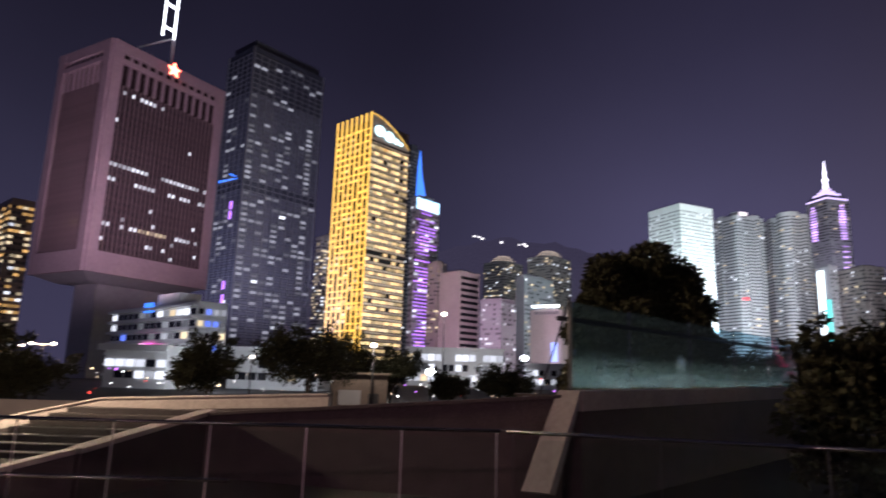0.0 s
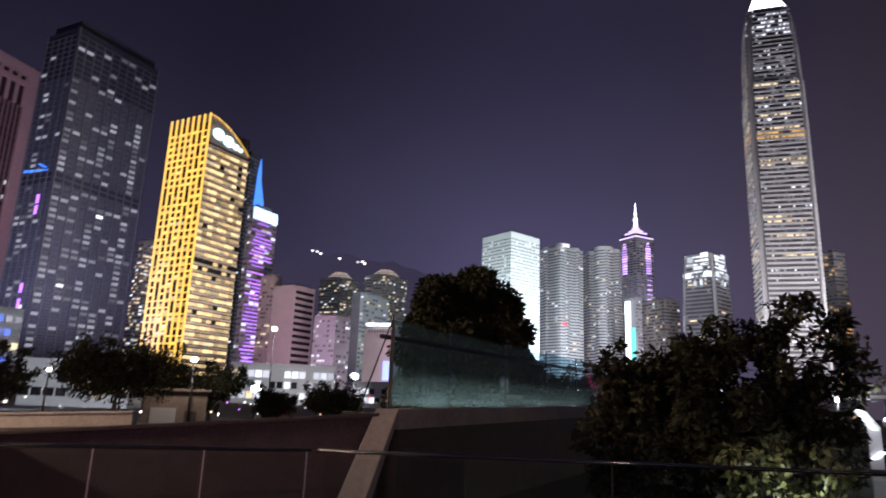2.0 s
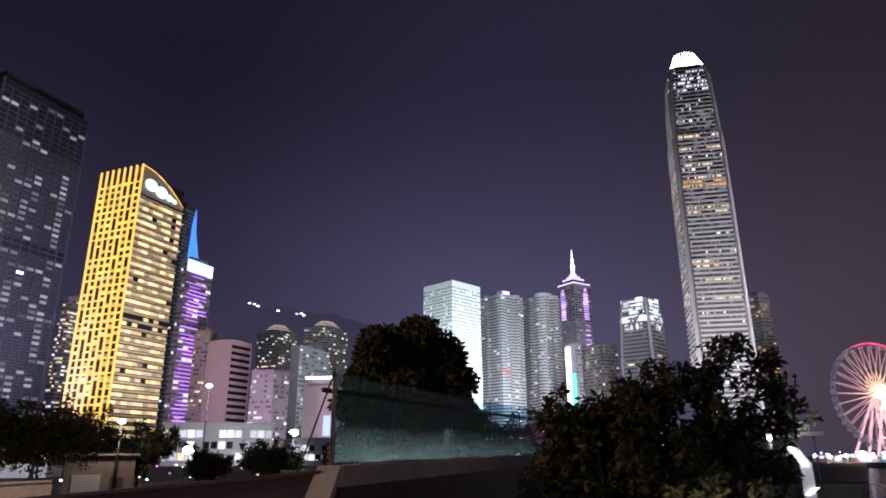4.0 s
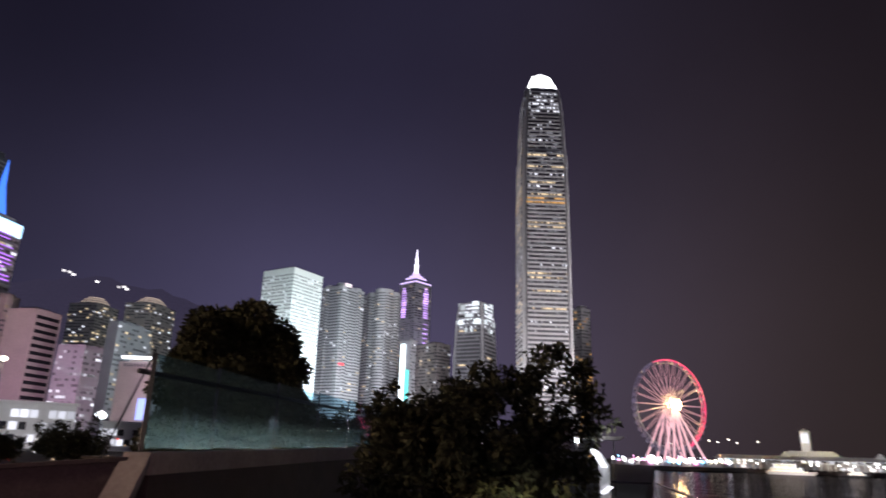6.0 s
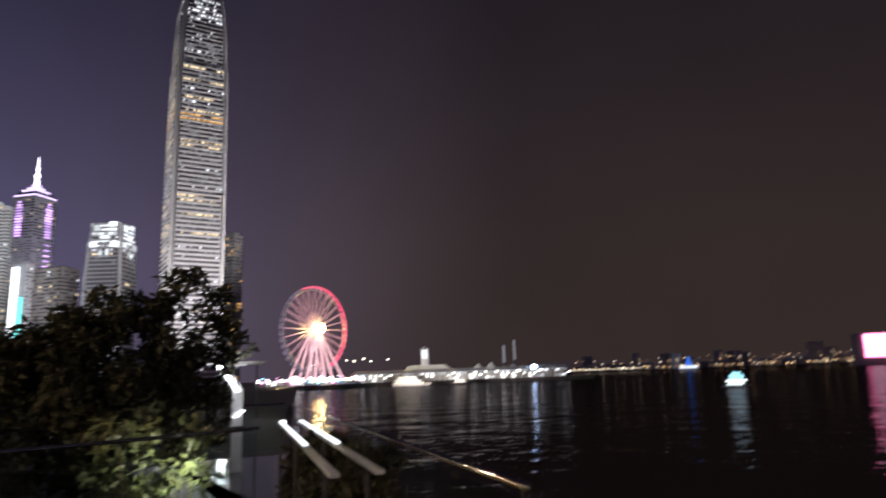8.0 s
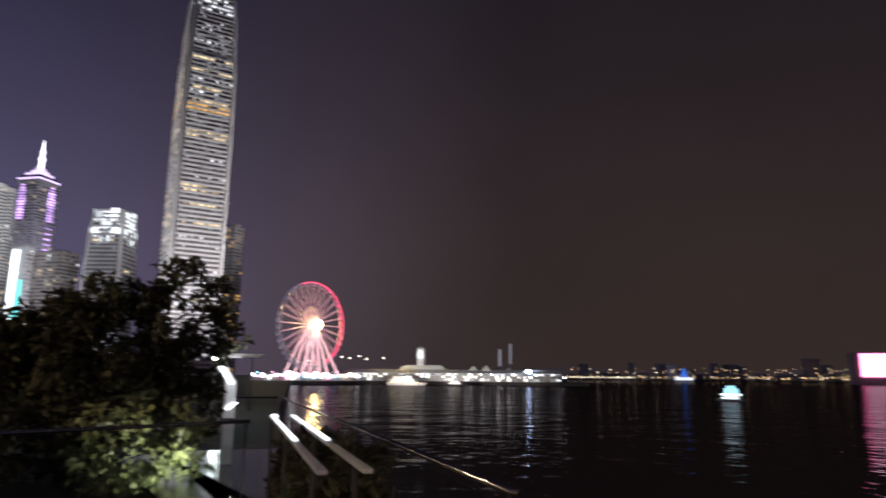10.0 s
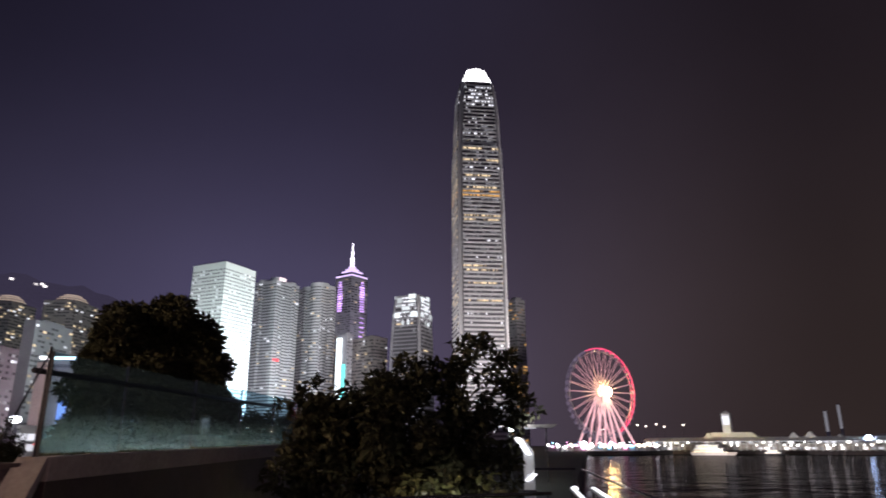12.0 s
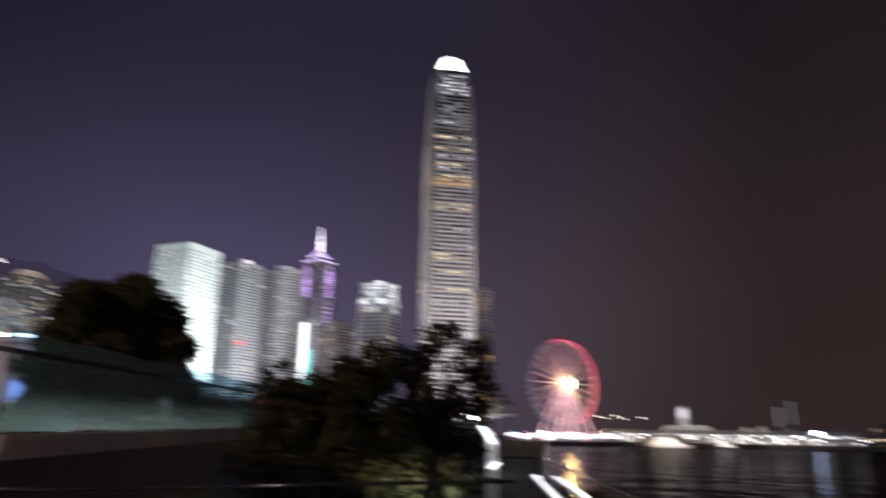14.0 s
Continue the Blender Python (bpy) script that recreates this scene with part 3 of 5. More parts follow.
plain_tower("apartment_tower", -134, 687, 48, 10, 31.4, 148, BEIGE_CLAD, "distant apartment tower with scattered warm windows", 40, 3, 8, 35, ((0.3, 2), (0.1, 1), (0.5, 0)))
plain_tower("apartment_tower", -238, 346, 48, 52.9, 11.4, 92, BEIGE_CLAD, "apartment tower with many warm lit balconies", 26, 14, 4, 37,
            ((0.22, 2), (0.03, 1), (0.22, 3), (0.4, 0)), ledge=0.5, mats=[BAND_GLASS, LIT_WHITE, LIT_WARM, LIT_AMBER])
plain_tower("hotel_slab", 12.5, 560, 46, 24, 26, 94, BEIGE_CLAD, "pinkish slab block with a blank end wall and dark window bands", 17, 0, 1, 39, ((1.0, 0),), hf=0.5, wf=0.86, mats=[GLASS_DARK, LIT_WHITE, LIT_WARM, LIT_SOFT])
plain_tower("pale_tower", -8, 600, 48, 12, 14, 108, BEIGE_CLAD, "tall pale office block behind the slab", 28, 4, 4, 40, ((0.12, 2), (0.3, 0)))
plain_tower("office_block", 45, 518, 48, 21.3, 19.9, 66, GREY_CLAD, "grey office block with a few bluish lit windows", 16, 8, 6, 41, ((0.14, 1), (0.1, 3), (0.3, 0)))
plain_tower("residential_tower", 118, 1295, 48, 54, 63, 238, BEIGE_CLAD, "hillside apartment tower with a lit crown", 44, 10, 10, 43, ((0.10, 2), (0.05, 1), (0.6, 0)))
plain_tower("residential_tower", 208, 1283, 48, 55, 77.4, 250, BEIGE_CLAD, "hillside apartment tower with a domed lit crown", 44, 10, 10, 45, ((0.10, 2), (0.05, 1), (0.6, 0)))
# domed, warmly lit tops of the two hillside towers
HILL_CROWN = lit("hill_crown_light", (1.0, 0.78, 0.6), 0.45, 0.5)
for ob, wl, wr in ((bpy.data.objects["residential_tower"], 54, 63), (bpy.data.objects["residential_tower.001"], 55, 77.4)):
    zt = (238 if wl == 54 else 250) - GROUND_Z
    for k, (f, dz) in enumerate(((0.44, 0), (0.36, 5), (0.25, 9.5))):
        ring = [(wr / 2 + wr * f * math.cos(i * math.pi / 8), wl / 2 + wl * f * math.sin(i * math.pi / 8)) for i in range(16)]
        part("crown_tier", Geo().prism(ring, ring, zt + dz, zt + dz + 3.4), BEIGE_CLAD, ob)
        part("crown_light", Geo().prism([(wr / 2 + (x - wr / 2) * 0.96, wl / 2 + (y - wl / 2) * 0.96) for x, y in ring], [(wr / 2 + (x - wr / 2) * 0.96, wl / 2 + (y - wl / 2) * 0.96) for x, y in ring], zt + dz + 3.4, zt + dz + 5.2), HILL_CROWN, ob)
plain_tower("slab_tower", 97, 794, 48, 12.7, 64.9, 130, GREY_CLAD, "slab tower with a blank pale end wall", 24, 0, 10, 47, ((0.1, 2), (0.08, 1), (0.5, 0)))
t = plain_tower("sign_block", 106, 591, 60, 30.3, 27, 66, BEIGE_CLAD, "pale blank block with a white lit roof sign", 10, 0, 4, 49, ((0.1, 1),))
part("roof_sign", Geo().box((-0.8, 15, t.h + 3.5), (0.8, 26, 2.4)), WHITE_LED, t.root)
letter = Geo().box((0, 0, 0), (0.4, 1.5, 2.6)).mesh("sign_letter", DARK_CLAD)
for i in range(9):
    ob = new("sign_letter", letter)
    ob.parent, ob.location = t.root, (-0.3, 4 + i * 2.7, t.h - 2.6)
part("led_screen", Geo().box((-0.9, 7, 30), (0.8, 6, 17)), lit("blue_led_screen", (0.35, 0.45, 1.0), 1.6, 0.2), t.root, "bluish LED screen")
flood(-10, 400, 0, (15, 575, 50), 640000, (1.0, 0.60, 0.80), 60)
flood(60, 400, 0, (60, 540, 40), 300000, (1.0, 0.80, 0.80), 70)
flood(120, 440, 0, (110, 610, 50), 430000, (1.0, 0.85, 0.9), 70)


def round_window_tower():
    t = Tower("round_window_tower", 241, 657, 26, 45.5, 46.6, GROUND_Z, 188, WHITE_CLAD, "white floodlit tower with a grid of round windows", "skyscraper")
    h = t.h
    rnd = random.Random(51)
    for side in ("left", "right"):
        o, u, w = t.face(side)
        nx, ny = u[1], -u[0]
        g = Geo()
        cols, rows = 13, 48
        for r in range(rows):
            for c in range(cols):
                s, z = w * (c + 0.5) / cols, 6 + (h - 12) * (r + 0.5) / rows
                cx, cy = o[0] + u[0] * s, o[1] + u[1] * s
                k = 1 if rnd.random() < 0.12 else 0
                ring = [(cx + u[0] * 1.05 * math.cos(a * math.pi / 4), cy + u[1] * 1.05 * math.cos(a * math.pi / 4), z + 1.05 * math.sin(a * math.pi / 4)) for a in range(8)]
                out = [(p[0] + nx * 0.12, p[1] + ny * 0.12, p[2]) for p in ring]
                g.add(ring + out, [tuple(range(8, 16))] + [(i, (i + 1) % 8, 8 + (i + 1) % 8, 8 + i) for i in range(8)], k)
        tagged(part("window_field", g, [BAND_GLASS, LIT_WHITE], t.root), kind="stuff")
    part("roof_parapet", Geo().box((t.wr / 2, t.wl / 2, h + 1), (t.wr * 0.8, t.wl * 0.8, 2.5)), GREY_CLAD, t.root)


round_window_tower()
flood(205, 560, 0, (228, 690, 90), 2500000, (0.84, 1.0, 0.93), 100, 4)
flood(300, 600, 0, (262, 678, 60), 1900000, (0.84, 1.0, 0.94), 110, 4)


def rounded_tower(name, x, y, yaw, wl, wr, top, seed, label):
    """A tower of rounded bays with banded floors."""
    root = thing(name, x, y, GROUND_Z, label, "skyscraper", yaw)
    h = top - GROUND_Z
    rnd = random.Random(seed)
    bays = [((wr * 0.28, wl * 0.26), wl * 0.27, h), ((wl * 0.24, wl * 0.74), wl * 0.25, h - 2), ((wr * 0.76, wl * 0.24), wl * 0.25, h - 2)]
    core = [(0.5, 0.5), (wr, 0.5), (wr, wl), (0.5, wl)]
    part("core", Geo().prism(core, core, 0, h - 4.5), SILVER_CLAD, root)
    kinds = chance(seed + 5, (0.03, 1), (0.02, 2), (0.95, 0))
    facade(root, (0.5, wl), (0, -1), wl - 0.5, 5, h - 8, 7, 52, 0.94, 0.42, kinds, [BAND_GLASS, LIT_WHITE, LIT_WARM])
    facade(root, (0.5, 0.5), (1, 0), wr - 0.5, 5, h - 8, 6, 52, 0.94, 0.42, kinds, [BAND_GLASS, LIT_WHITE, LIT_WARM])
    for (cx, cy), rad, top_z in bays:
        n = 20
        ring = [(cx + rad * math.cos(2 * math.pi * i / n), cy + rad * math.sin(2 * math.pi * i / n)) for i in range(n)]
        part("bay", Geo().prism(ring, ring, 0, top_z), SILVER_CLAD, root)
        g = Geo()
        for f in range(52):
            z = 5 + (top_z - 8) * f / 52
            for i in range(n):
                a0, a1 = 2 * math.pi * (i + 0.03) / n, 2 * math.pi * (i + 0.97) / n
                q, p = rad * 0.98, rad + 0.12
                k = 1 if rnd.random() < 0.02 else (2 if rnd.random() < (0.30 if f % 9 == seed % 5 else 0.01) else 0)
                ps = [(cx + e * math.cos(a), cy + e * math.sin(a)) for e, a in ((q, a0), (p, a0), (p, a1), (q, a1))]
                g.prism(ps, ps, z, z + (top_z - 8) / 52 * 0.42, k)
        tagged(part("window_field", g, [BAND_GLASS, LIT_WHITE, LIT_WARM], root), kind="stuff")
    return root, h


root, h = rounded_tower("exchange_tower", 352, 773, 22, 37.1, 44, 213, 61, "silver-grey tower of rounded bays with banded floors")
part("red_light", Geo().box((6, -1.5, h * 0.50), (9, 1.0, 3.0)), RED_LED, root)
part("crown_light", Geo().box((9, -1.6, h - 3), (12, 1.0, 4)), lit("crown_pink_white", (1.0, 0.86, 0.86), 1.2, 0.2), root)
rounded_tower("exchange_tower", 428, 792, 15, 47.8, 28, 220, 62, "silver-grey tower of rounded bays with warm lit floors")
flood(300, 620, 0, (365, 780, 120), 820000, (0.97, 0.90, 0.98), 80, 4)
flood(420, 650, 0, (430, 800, 110), 720000, (0.98, 0.95, 0.92), 80, 4)


def spire_tower():
    t = Tower("spire_tower", 592.5, 989, 14, 40.5, 41.5, GROUND_Z, 296, GREY_CLAD, "grey tower with violet-lit corners and a white spire", "skyscraper")
    h, r = t.h, t.root
    cx, cy = t.wr / 2, t.wl / 2
    for i, (s, z, k) in enumerate(((1.0, 0, 3), (0.84, 4, 4), (0.66, 9, 4), (0.42, 14, 4), (0.24, 19, 4))):
        q = [(cx + (p[0] - cx) * s, cy + (p[1] - cy) * s) for p in t.poly]
        part("crown_step", Geo().prism(q, q, h + z, h + z + k), lit("violet_white_led", (0.78, 0.6, 1.0), 1.2, 0.3) if i != 1 else TOWER_GLASS, r)
    sp = Geo().tube((cx, cy, h + 24), (cx, cy, h + 50), 3.6, 1.6).tube((cx, cy, h + 50), (cx, cy, h + 70), 1.6, 0.4)
    sp.ball((cx, cy, h + 38), 4.2).ball((cx, cy, h + 50), 2.8)
    part("spire", sp, lit("spire_white_led", (0.92, 0.86, 1.0), 3.0, 0.1), r, "white lit spire")
    arch = Geo()
    for fx, fy, dx, dy in ((-0.8, 0.68, 0, 1), (0.66, -0.8, 1, 0)):
        for k in range(13):
            wide = 11 if k < 11 else 11 - 3 * (k - 10)
            x = t.wr * fx if dx else -0.8
            y = t.wl * fy if dy else -0.8
            arch.box((x, y, h - 62 + k * 4.4), (wide if dx else 0.8, wide if dy else 0.8, 2.2))
    for k in range(10):
        arch.box((t.wr * 0.68, -0.8, h - 150 + k * 8.4), (11, 0.8, 1.6))
    tagged(part("violet_light_bar", arch, lit("pale_violet_led", (0.72, 0.42, 1.0), 1.5, 0.5), r), kind="stuff")
    for side in ("left", "right"):
        o, u, w = t.face(side)
        facade(r, o, u, w, 5, h - 70, 8, 56, 0.8, 0.4, chance(71, (0.10, 2), (0.16, 3), (0.5, 0)), [BAND_GLASS, LIT_WHITE, LIT_WARM, LIT_SOFT])
        facade(r, o, u, w, h - 68, h - 4, 5, 14, 0.7, 0.4, chance(72, (0.06, 2), (0.12, 3), (0.7, 0)), [GLASS_DARK, LIT_WHITE, LIT_WARM, LIT_SOFT])


spire_tower()
flood(545, 885, 172, (606, 1000, 245), 330000, (0.9, 0.84, 1.0), 100, 4)
# LED wall tower in front of the spire tower
t = plain_tower("led_wall_tower", 434.6, 730.5, 20, 17.5, 12, 140, GREY_CLAD, "slim block with a bright white and cyan LED wall", 30, 0, 4, 73, ((0.1, 1), (0.6, 0)))
part("led_wall", Geo().box((-1.2, 12, t.h * 0.66), (1, 7.5, t.h * 0.62)), lit("white_led_wall", (0.88, 1.0, 0.97), 2.4, 0.05), t.root)
part("led_wall_side", Geo().box((-1.2, 4.5, t.h * 0.52), (1, 6.5, t.h * 0.42)), CYAN_LED, t.root)
plain_tower("podium_tower", 545, 839, 8, 48.8, 28.8, 162, BEIGE_CLAD, "pale lower office block with few lit windows", 32, 10, 6, 75, ((0.015, 2), (0.02, 1), (0.06, 3), (0.6, 0)))
plain_tower("apartment_tower", 643, 630, 0, 16.5, 17.5, 197, GREY_CLAD, "distant tower with amber lit windows", 44, 4, 4, 77, ((0.10, 2), (0.6, 0)), mats=[BAND_GLASS, LIT_WHITE, LIT_AMBER, LIT_SOFT])


def crown_tower(name, cx, cy, yaw, side, top, floors, cols, seed, label, taper, cap_z, low_body, rows_lit, band):
    """A square tower with notched corners that steps in towards a lit crown."""
    root = thing(name, cx, cy, GROUND_Z, label, "skyscraper", yaw)
    h = top - GROUND_Z
    rnd = random.Random(seed)

    def plan(s, cut):
        a, b = s / 2, s / 2 - cut
        return [(-b, -a), (b, -a), (b, -b), (a, -b), (a, b), (b, b), (b, a), (-b, a), (-b, b), (-a, b), (-a, -b), (-b, -b)]

    def width(z):
        f = z / h
        for (f0, w0), (f1, w1) in zip(taper, taper[1:]):
            if f <= f1:
                return side * (w0 + (w1 - w0) * (f - f0) / (f1 - f0))
        return side * taper[-1][1]

    steps = 60
    zs = [cap_z * i / steps for i in range(steps + 1)]
    part("body", Geo().skin([plan(width(z), 5) for z in zs], zs), low_body, root)
    for sx, sy in ((-1, -1), (1, -1), (1, 1), (-1, 1)):
        rings = []
        for z in zs:
            b = width(z) / 2 - 2.5
            rings.append([(sx * b + 2.3 * math.cos(a * math.pi / 4), sy * b + 2.3 * math.sin(a * math.pi / 4)) for a in range(8)])
        part("corner_column", Geo().skin(rings, zs), SILVER_CLAD, root)
    g, led = Geo(), Geo()
    dz = (cap_z - 6) / floors
    for f in range(floors):
        z = 6 + f * dz
        w = width(z)
        for k in range(4):
            ang = k * math.pi / 2
            ca, sa = math.cos(ang), math.sin(ang)
            a = w / 2
            inner = w - 10
            row = rows_lit(f / floors, rnd)
            run = rnd.randrange(cols)
            for c in range(cols):
                s = -inner / 2 + inner * (c + 0.5) / cols
                x, y = s, -a
                kind = 0
                near_run = abs((c - run + cols // 2) % cols - cols // 2) < cols * 0.32
                if rnd.random() < row[0] * (1.5 if near_run else 0.35):
                    kind = row[1]
                g.box((x * ca - y * sa, x * sa + y * ca, z + dz * 0.3), (inner / cols * 0.94, 0.5, dz * 0.42), ang, kind)
            led.box((0 * ca + (a + 0.3) * sa, -(a + 0.3) * ca, z + dz * 0.78), (inner, 1.0, dz * 0.36), ang)
    tagged(part("window_field", g, [BAND_GLASS, LIT_WHITE, LIT_WARM, LIT_AMBER, LIT_SOFT], root), kind="stuff")
    tagged(part("floor_band", led, band, root), kind="stuff")
    return root, h, width


def rows_tall(f, rnd):
    if abs(f - 0.645) < 0.014:
        return (0.95, 3)
    if f > 0.985:
        return (0.0, 0)
    if f > 0.91:
        return (0.35, 1)
    if f > 0.86:
        return (0.06, 1)
    x = rnd.random()
    if f < 0.3:
        return (0.06, 1) if x < 0.8 else (0.3, 2)
    return (0.55, 2) if x < 0.32 else ((0.2, 1) if x < 0.45 else (0.25, 4))


root, h, width = crown_tower("tallest_tower", 472.0, 517.9, 58, 51.5, 437, 86, 24, 81, "very tall silver tower tapering to a bright white crown",
                             [(0, 1.02), (0.35, 1.02), (0.60, 1.01), (0.735, 0.99), (0.742, 0.95), (0.82, 0.92), (0.90, 0.83), (0.955, 0.70)], 413, GREY_CLAD, rows_tall, SILVER_CLAD)
CROWN_LED = lit("crown_white_light", (1.0, 1.0, 0.94), 4.0, 0.15)
core = part("crown_core", Geo().prism([(-14, -14), (14, -14), (14, 14), (-14, 14)], [(-10.5, -10.5), (10.5, -10.5), (10.5, 10.5), (-10.5, 10.5)], 413, 425), CROWN_LED, root)
for k in range(4):
    ang = k * math.pi / 2
    for i in range(9):
        s = -14.5 + 29 * i / 8
        e = abs(s) / 14.5
        p0 = Vector((s * 1.12, -18.5 + 1.5 * e, 412))
        p1 = Vector((s * 0.68, -10.0 + 1.0 * e, 437 - 3 * e ** 2))
        rot = Matrix.Rotation(ang, 3, "Z")
        part("crown_fin", Geo().tube(rot @ p0, rot @ p1, 1.3, 0.45, 6), CROWN_LED, core)
flood(330, 470, 0, (490, 540, 190), 1900000, (1.0, 0.93, 0.86), 85, 5)
flood(575, 350, 0, (490, 520, 230), 5200000, (1.0, 0.93, 0.86), 90, 5)


def rows_short(f, rnd):
    if f > 0.9:
        return (0.75, 1)
    if f > 0.8:
        return (0.5, 1)
    return (0.45, 2) if rnd.random() < 0.12 else (0.06, 4)


root, h, width = crown_tower("crowned_tower", 552.5, 750, 28, 47, 212, 38, 12, 83, "grey tower with a white lit stepped crown",
                             [(0, 1.1), (0.6, 1.02), (0.82, 0.94), (0.92, 0.87), (1.0, 0.76)], 209, DARK_CLAD, rows_short, GREY_CLAD)
for k in range(4):
    rot = Matrix.Rotation(k * math.pi / 2, 3, "Z")
    for s, z, sx, sz in ((-11, 199, 8, 14), (10, 201, 10, 18), (0, 188, 12, 9), (-14, 180, 8, 7), (14, 180, 10, 8), (-4, 168, 4, 8), (5, 168, 4, 8)):
        g = Geo().box((s * 0.93, -width(z) / 2 - 0.25, z), (sx, 1.6, sz))
        g.v = [tuple(rot @ Vector(p)) for p in g.v]
        part("crown_light_panel", g, lit("crown_panel_light", (0.92, 1.0, 0.98), 0.9, 0.5, False), root)
flood(470, 640, 0, (550, 750, 100), 360000, (0.95, 0.95, 1.0), 80, 4)


# ---- plants ----
def leaf_cloud(name, clumps, count, size, material, parent, seed, label="", flat=0.3):
    """Folded leaves scattered over clumps (x, y, z, radius)."""
    rng = np.random.default_rng(seed)
    w = np.array([c[3] ** 2 for c in clumps])
    idx = rng.choice(len(clumps), count, p=w / w.sum())
    c = np.array(clumps)[idx]
    d = rng.normal(size=(count, 3))
    d /= np.linalg.norm(d, axis=1)[:, None]
    rad = c[:, 3:4] * (0.45 + 0.62 * rng.random((count, 1)) ** 0.6)
    p = c[:, :3] + d * rad * np.array([1, 1, 0.85])
    a = rng.normal(size=(count, 3)) + d * 0.8 + np.array([0, 0, -0.35])
    a /= np.linalg.norm(a, axis=1)[:, None]
    b = np.cross(a, rng.normal(size=(count, 3)))
    b /= np.linalg.norm(b, axis=1)[:, None]
    n = np.cross(a, b)
    s = size * (0.6 + 0.8 * rng.random((count, 1)))
    v = np.stack([p, p + a * s * 0.5 + b * s * 0.24 + n * s * 0.07, p + a * s, p + a * s * 0.5 - b * s * 0.24 + n * s * 0.07], 1).reshape(-1, 3)
    q = np.arange(count)[:, None] * 4
    f = np.concatenate([q + [0, 1, 2], q + [0, 2, 3]], 1).reshape(-1, 3)
    g = Geo()
    g.v, g.f, g.m = [tuple(x) for x in v.tolist()], [tuple(x) for x in f.tolist()], [0] * len(f)
    return part(name, g, material, parent, label)


def leaf_material(m, amount=0.35):
    """Give a leaf material its piece-to-piece differences in colour."""
    nt = m.node_tree
    b = nt.nodes["Principled BSDF"]
    old = b.inputs["Base Color"].links[0].from_socket
    geo = nt.nodes.new("ShaderNodeNewGeometry")
    hsv = nt.nodes.new("ShaderNodeHueSaturation")
    r1 = nt.nodes.new("ShaderNodeMapRange")
    r1.inputs[3].default_value, r1.inputs[4].default_value = 1 - amount, 1 + amount
    nt.links.new(geo.outputs["Random Per Island"], r1.inputs[0])
    nt.links.new(r1.outputs[0], hsv.inputs["Value"])
    nt.links.new(old, hsv.inputs["Color"])
    nt.links.new(hsv.outputs[0], b.inputs["Base Color"])


leaf_material(LEAF)
leaf_material(LEAF_LIGHT)


def tree(name, x, y, z0, trunk_h, crown, leaves, size, seed, label, material=LEAF, limbs=6, girth=0.12, group="", yaw=0.0, sprigs=3):
    """Tapered trunk, limbs towards the clumps, and a crown of leaves. crown: (dx, dy, z, radius) from the trunk's foot."""
    root = thing(name, x, y, z0, label, "tree", yaw, group)
    rnd = random.Random(seed)
    tr = Geo()
    bend = [Vector((0, 0, 0)), Vector((rnd.uniform(-0.1, 0.1), rnd.uniform(-0.1, 0.1), trunk_h * 0.5)), Vector((rnd.uniform(-0.15, 0.15), 0, trunk_h))]
    tr.tube(bend[0], bend[1], girth, girth * 0.8).tube(bend[1], bend[2], girth * 0.8, girth * 0.6)
    part("trunk", tr, BARK, root, smooth=True)
    for c in rnd.sample(crown, min(limbs, len(crown))):
        e = Vector(c[:3])
        m = bend[2].lerp(e, 0.5) + Vector((0, 0, 0.12 * c[3]))
        part("limb", Geo().tube(bend[2], m, girth * 0.5, girth * 0.3, 6).tube(m, e, girth * 0.3, girth * 0.1, 6), BARK, root, smooth=True)
    small = []
    for c in crown:
        for _ in range(7):
            d = Vector((rnd.gauss(0, 1), rnd.gauss(0, 1), rnd.gauss(0, 0.8))).normalized() * c[3] * rnd.uniform(0.35, 0.95)
            small.append((c[0] + d.x, c[1] + d.y, c[2] + d.z, c[3] * rnd.uniform(0.28, 0.5)))
        small.append((*c[:3], c[3] * 0.6))
        for _ in range(sprigs):
            d = Vector((rnd.gauss(0, 1), rnd.gauss(0, 1), abs(rnd.gauss(0.3, 0.8)))).normalized()
            for k in (1.0, 1.15, 1.3, 1.42):
                e = d * c[3] * k
                small.append((c[0] + e.x, c[1] + e.y, c[2] + e.z + 0.06 * c[3] * k, c[3] * (0.24 - 0.1 * (k - 1))))
    leaf_cloud("crown", small, leaves, size, material, root, seed)
    return root


# ---- terrace in front of the camera ----
tagged(part("floor", Geo().prism([(-12, -14), (4.2, -14), (4.6, 1.3), (6.2, 5.4), (5.0, 5.45), (0.6, 6.9), (-12, 6.9)],
                                 [(-12, -14), (4.2, -14), (4.6, 1.3), (6.2, 5.4), (5.0, 5.45), (0.6, 6.9), (-12, 6.9)], -6.5, 0), PAVING),
       "grey paved lookout terrace", "terrace floor", kind="structure")


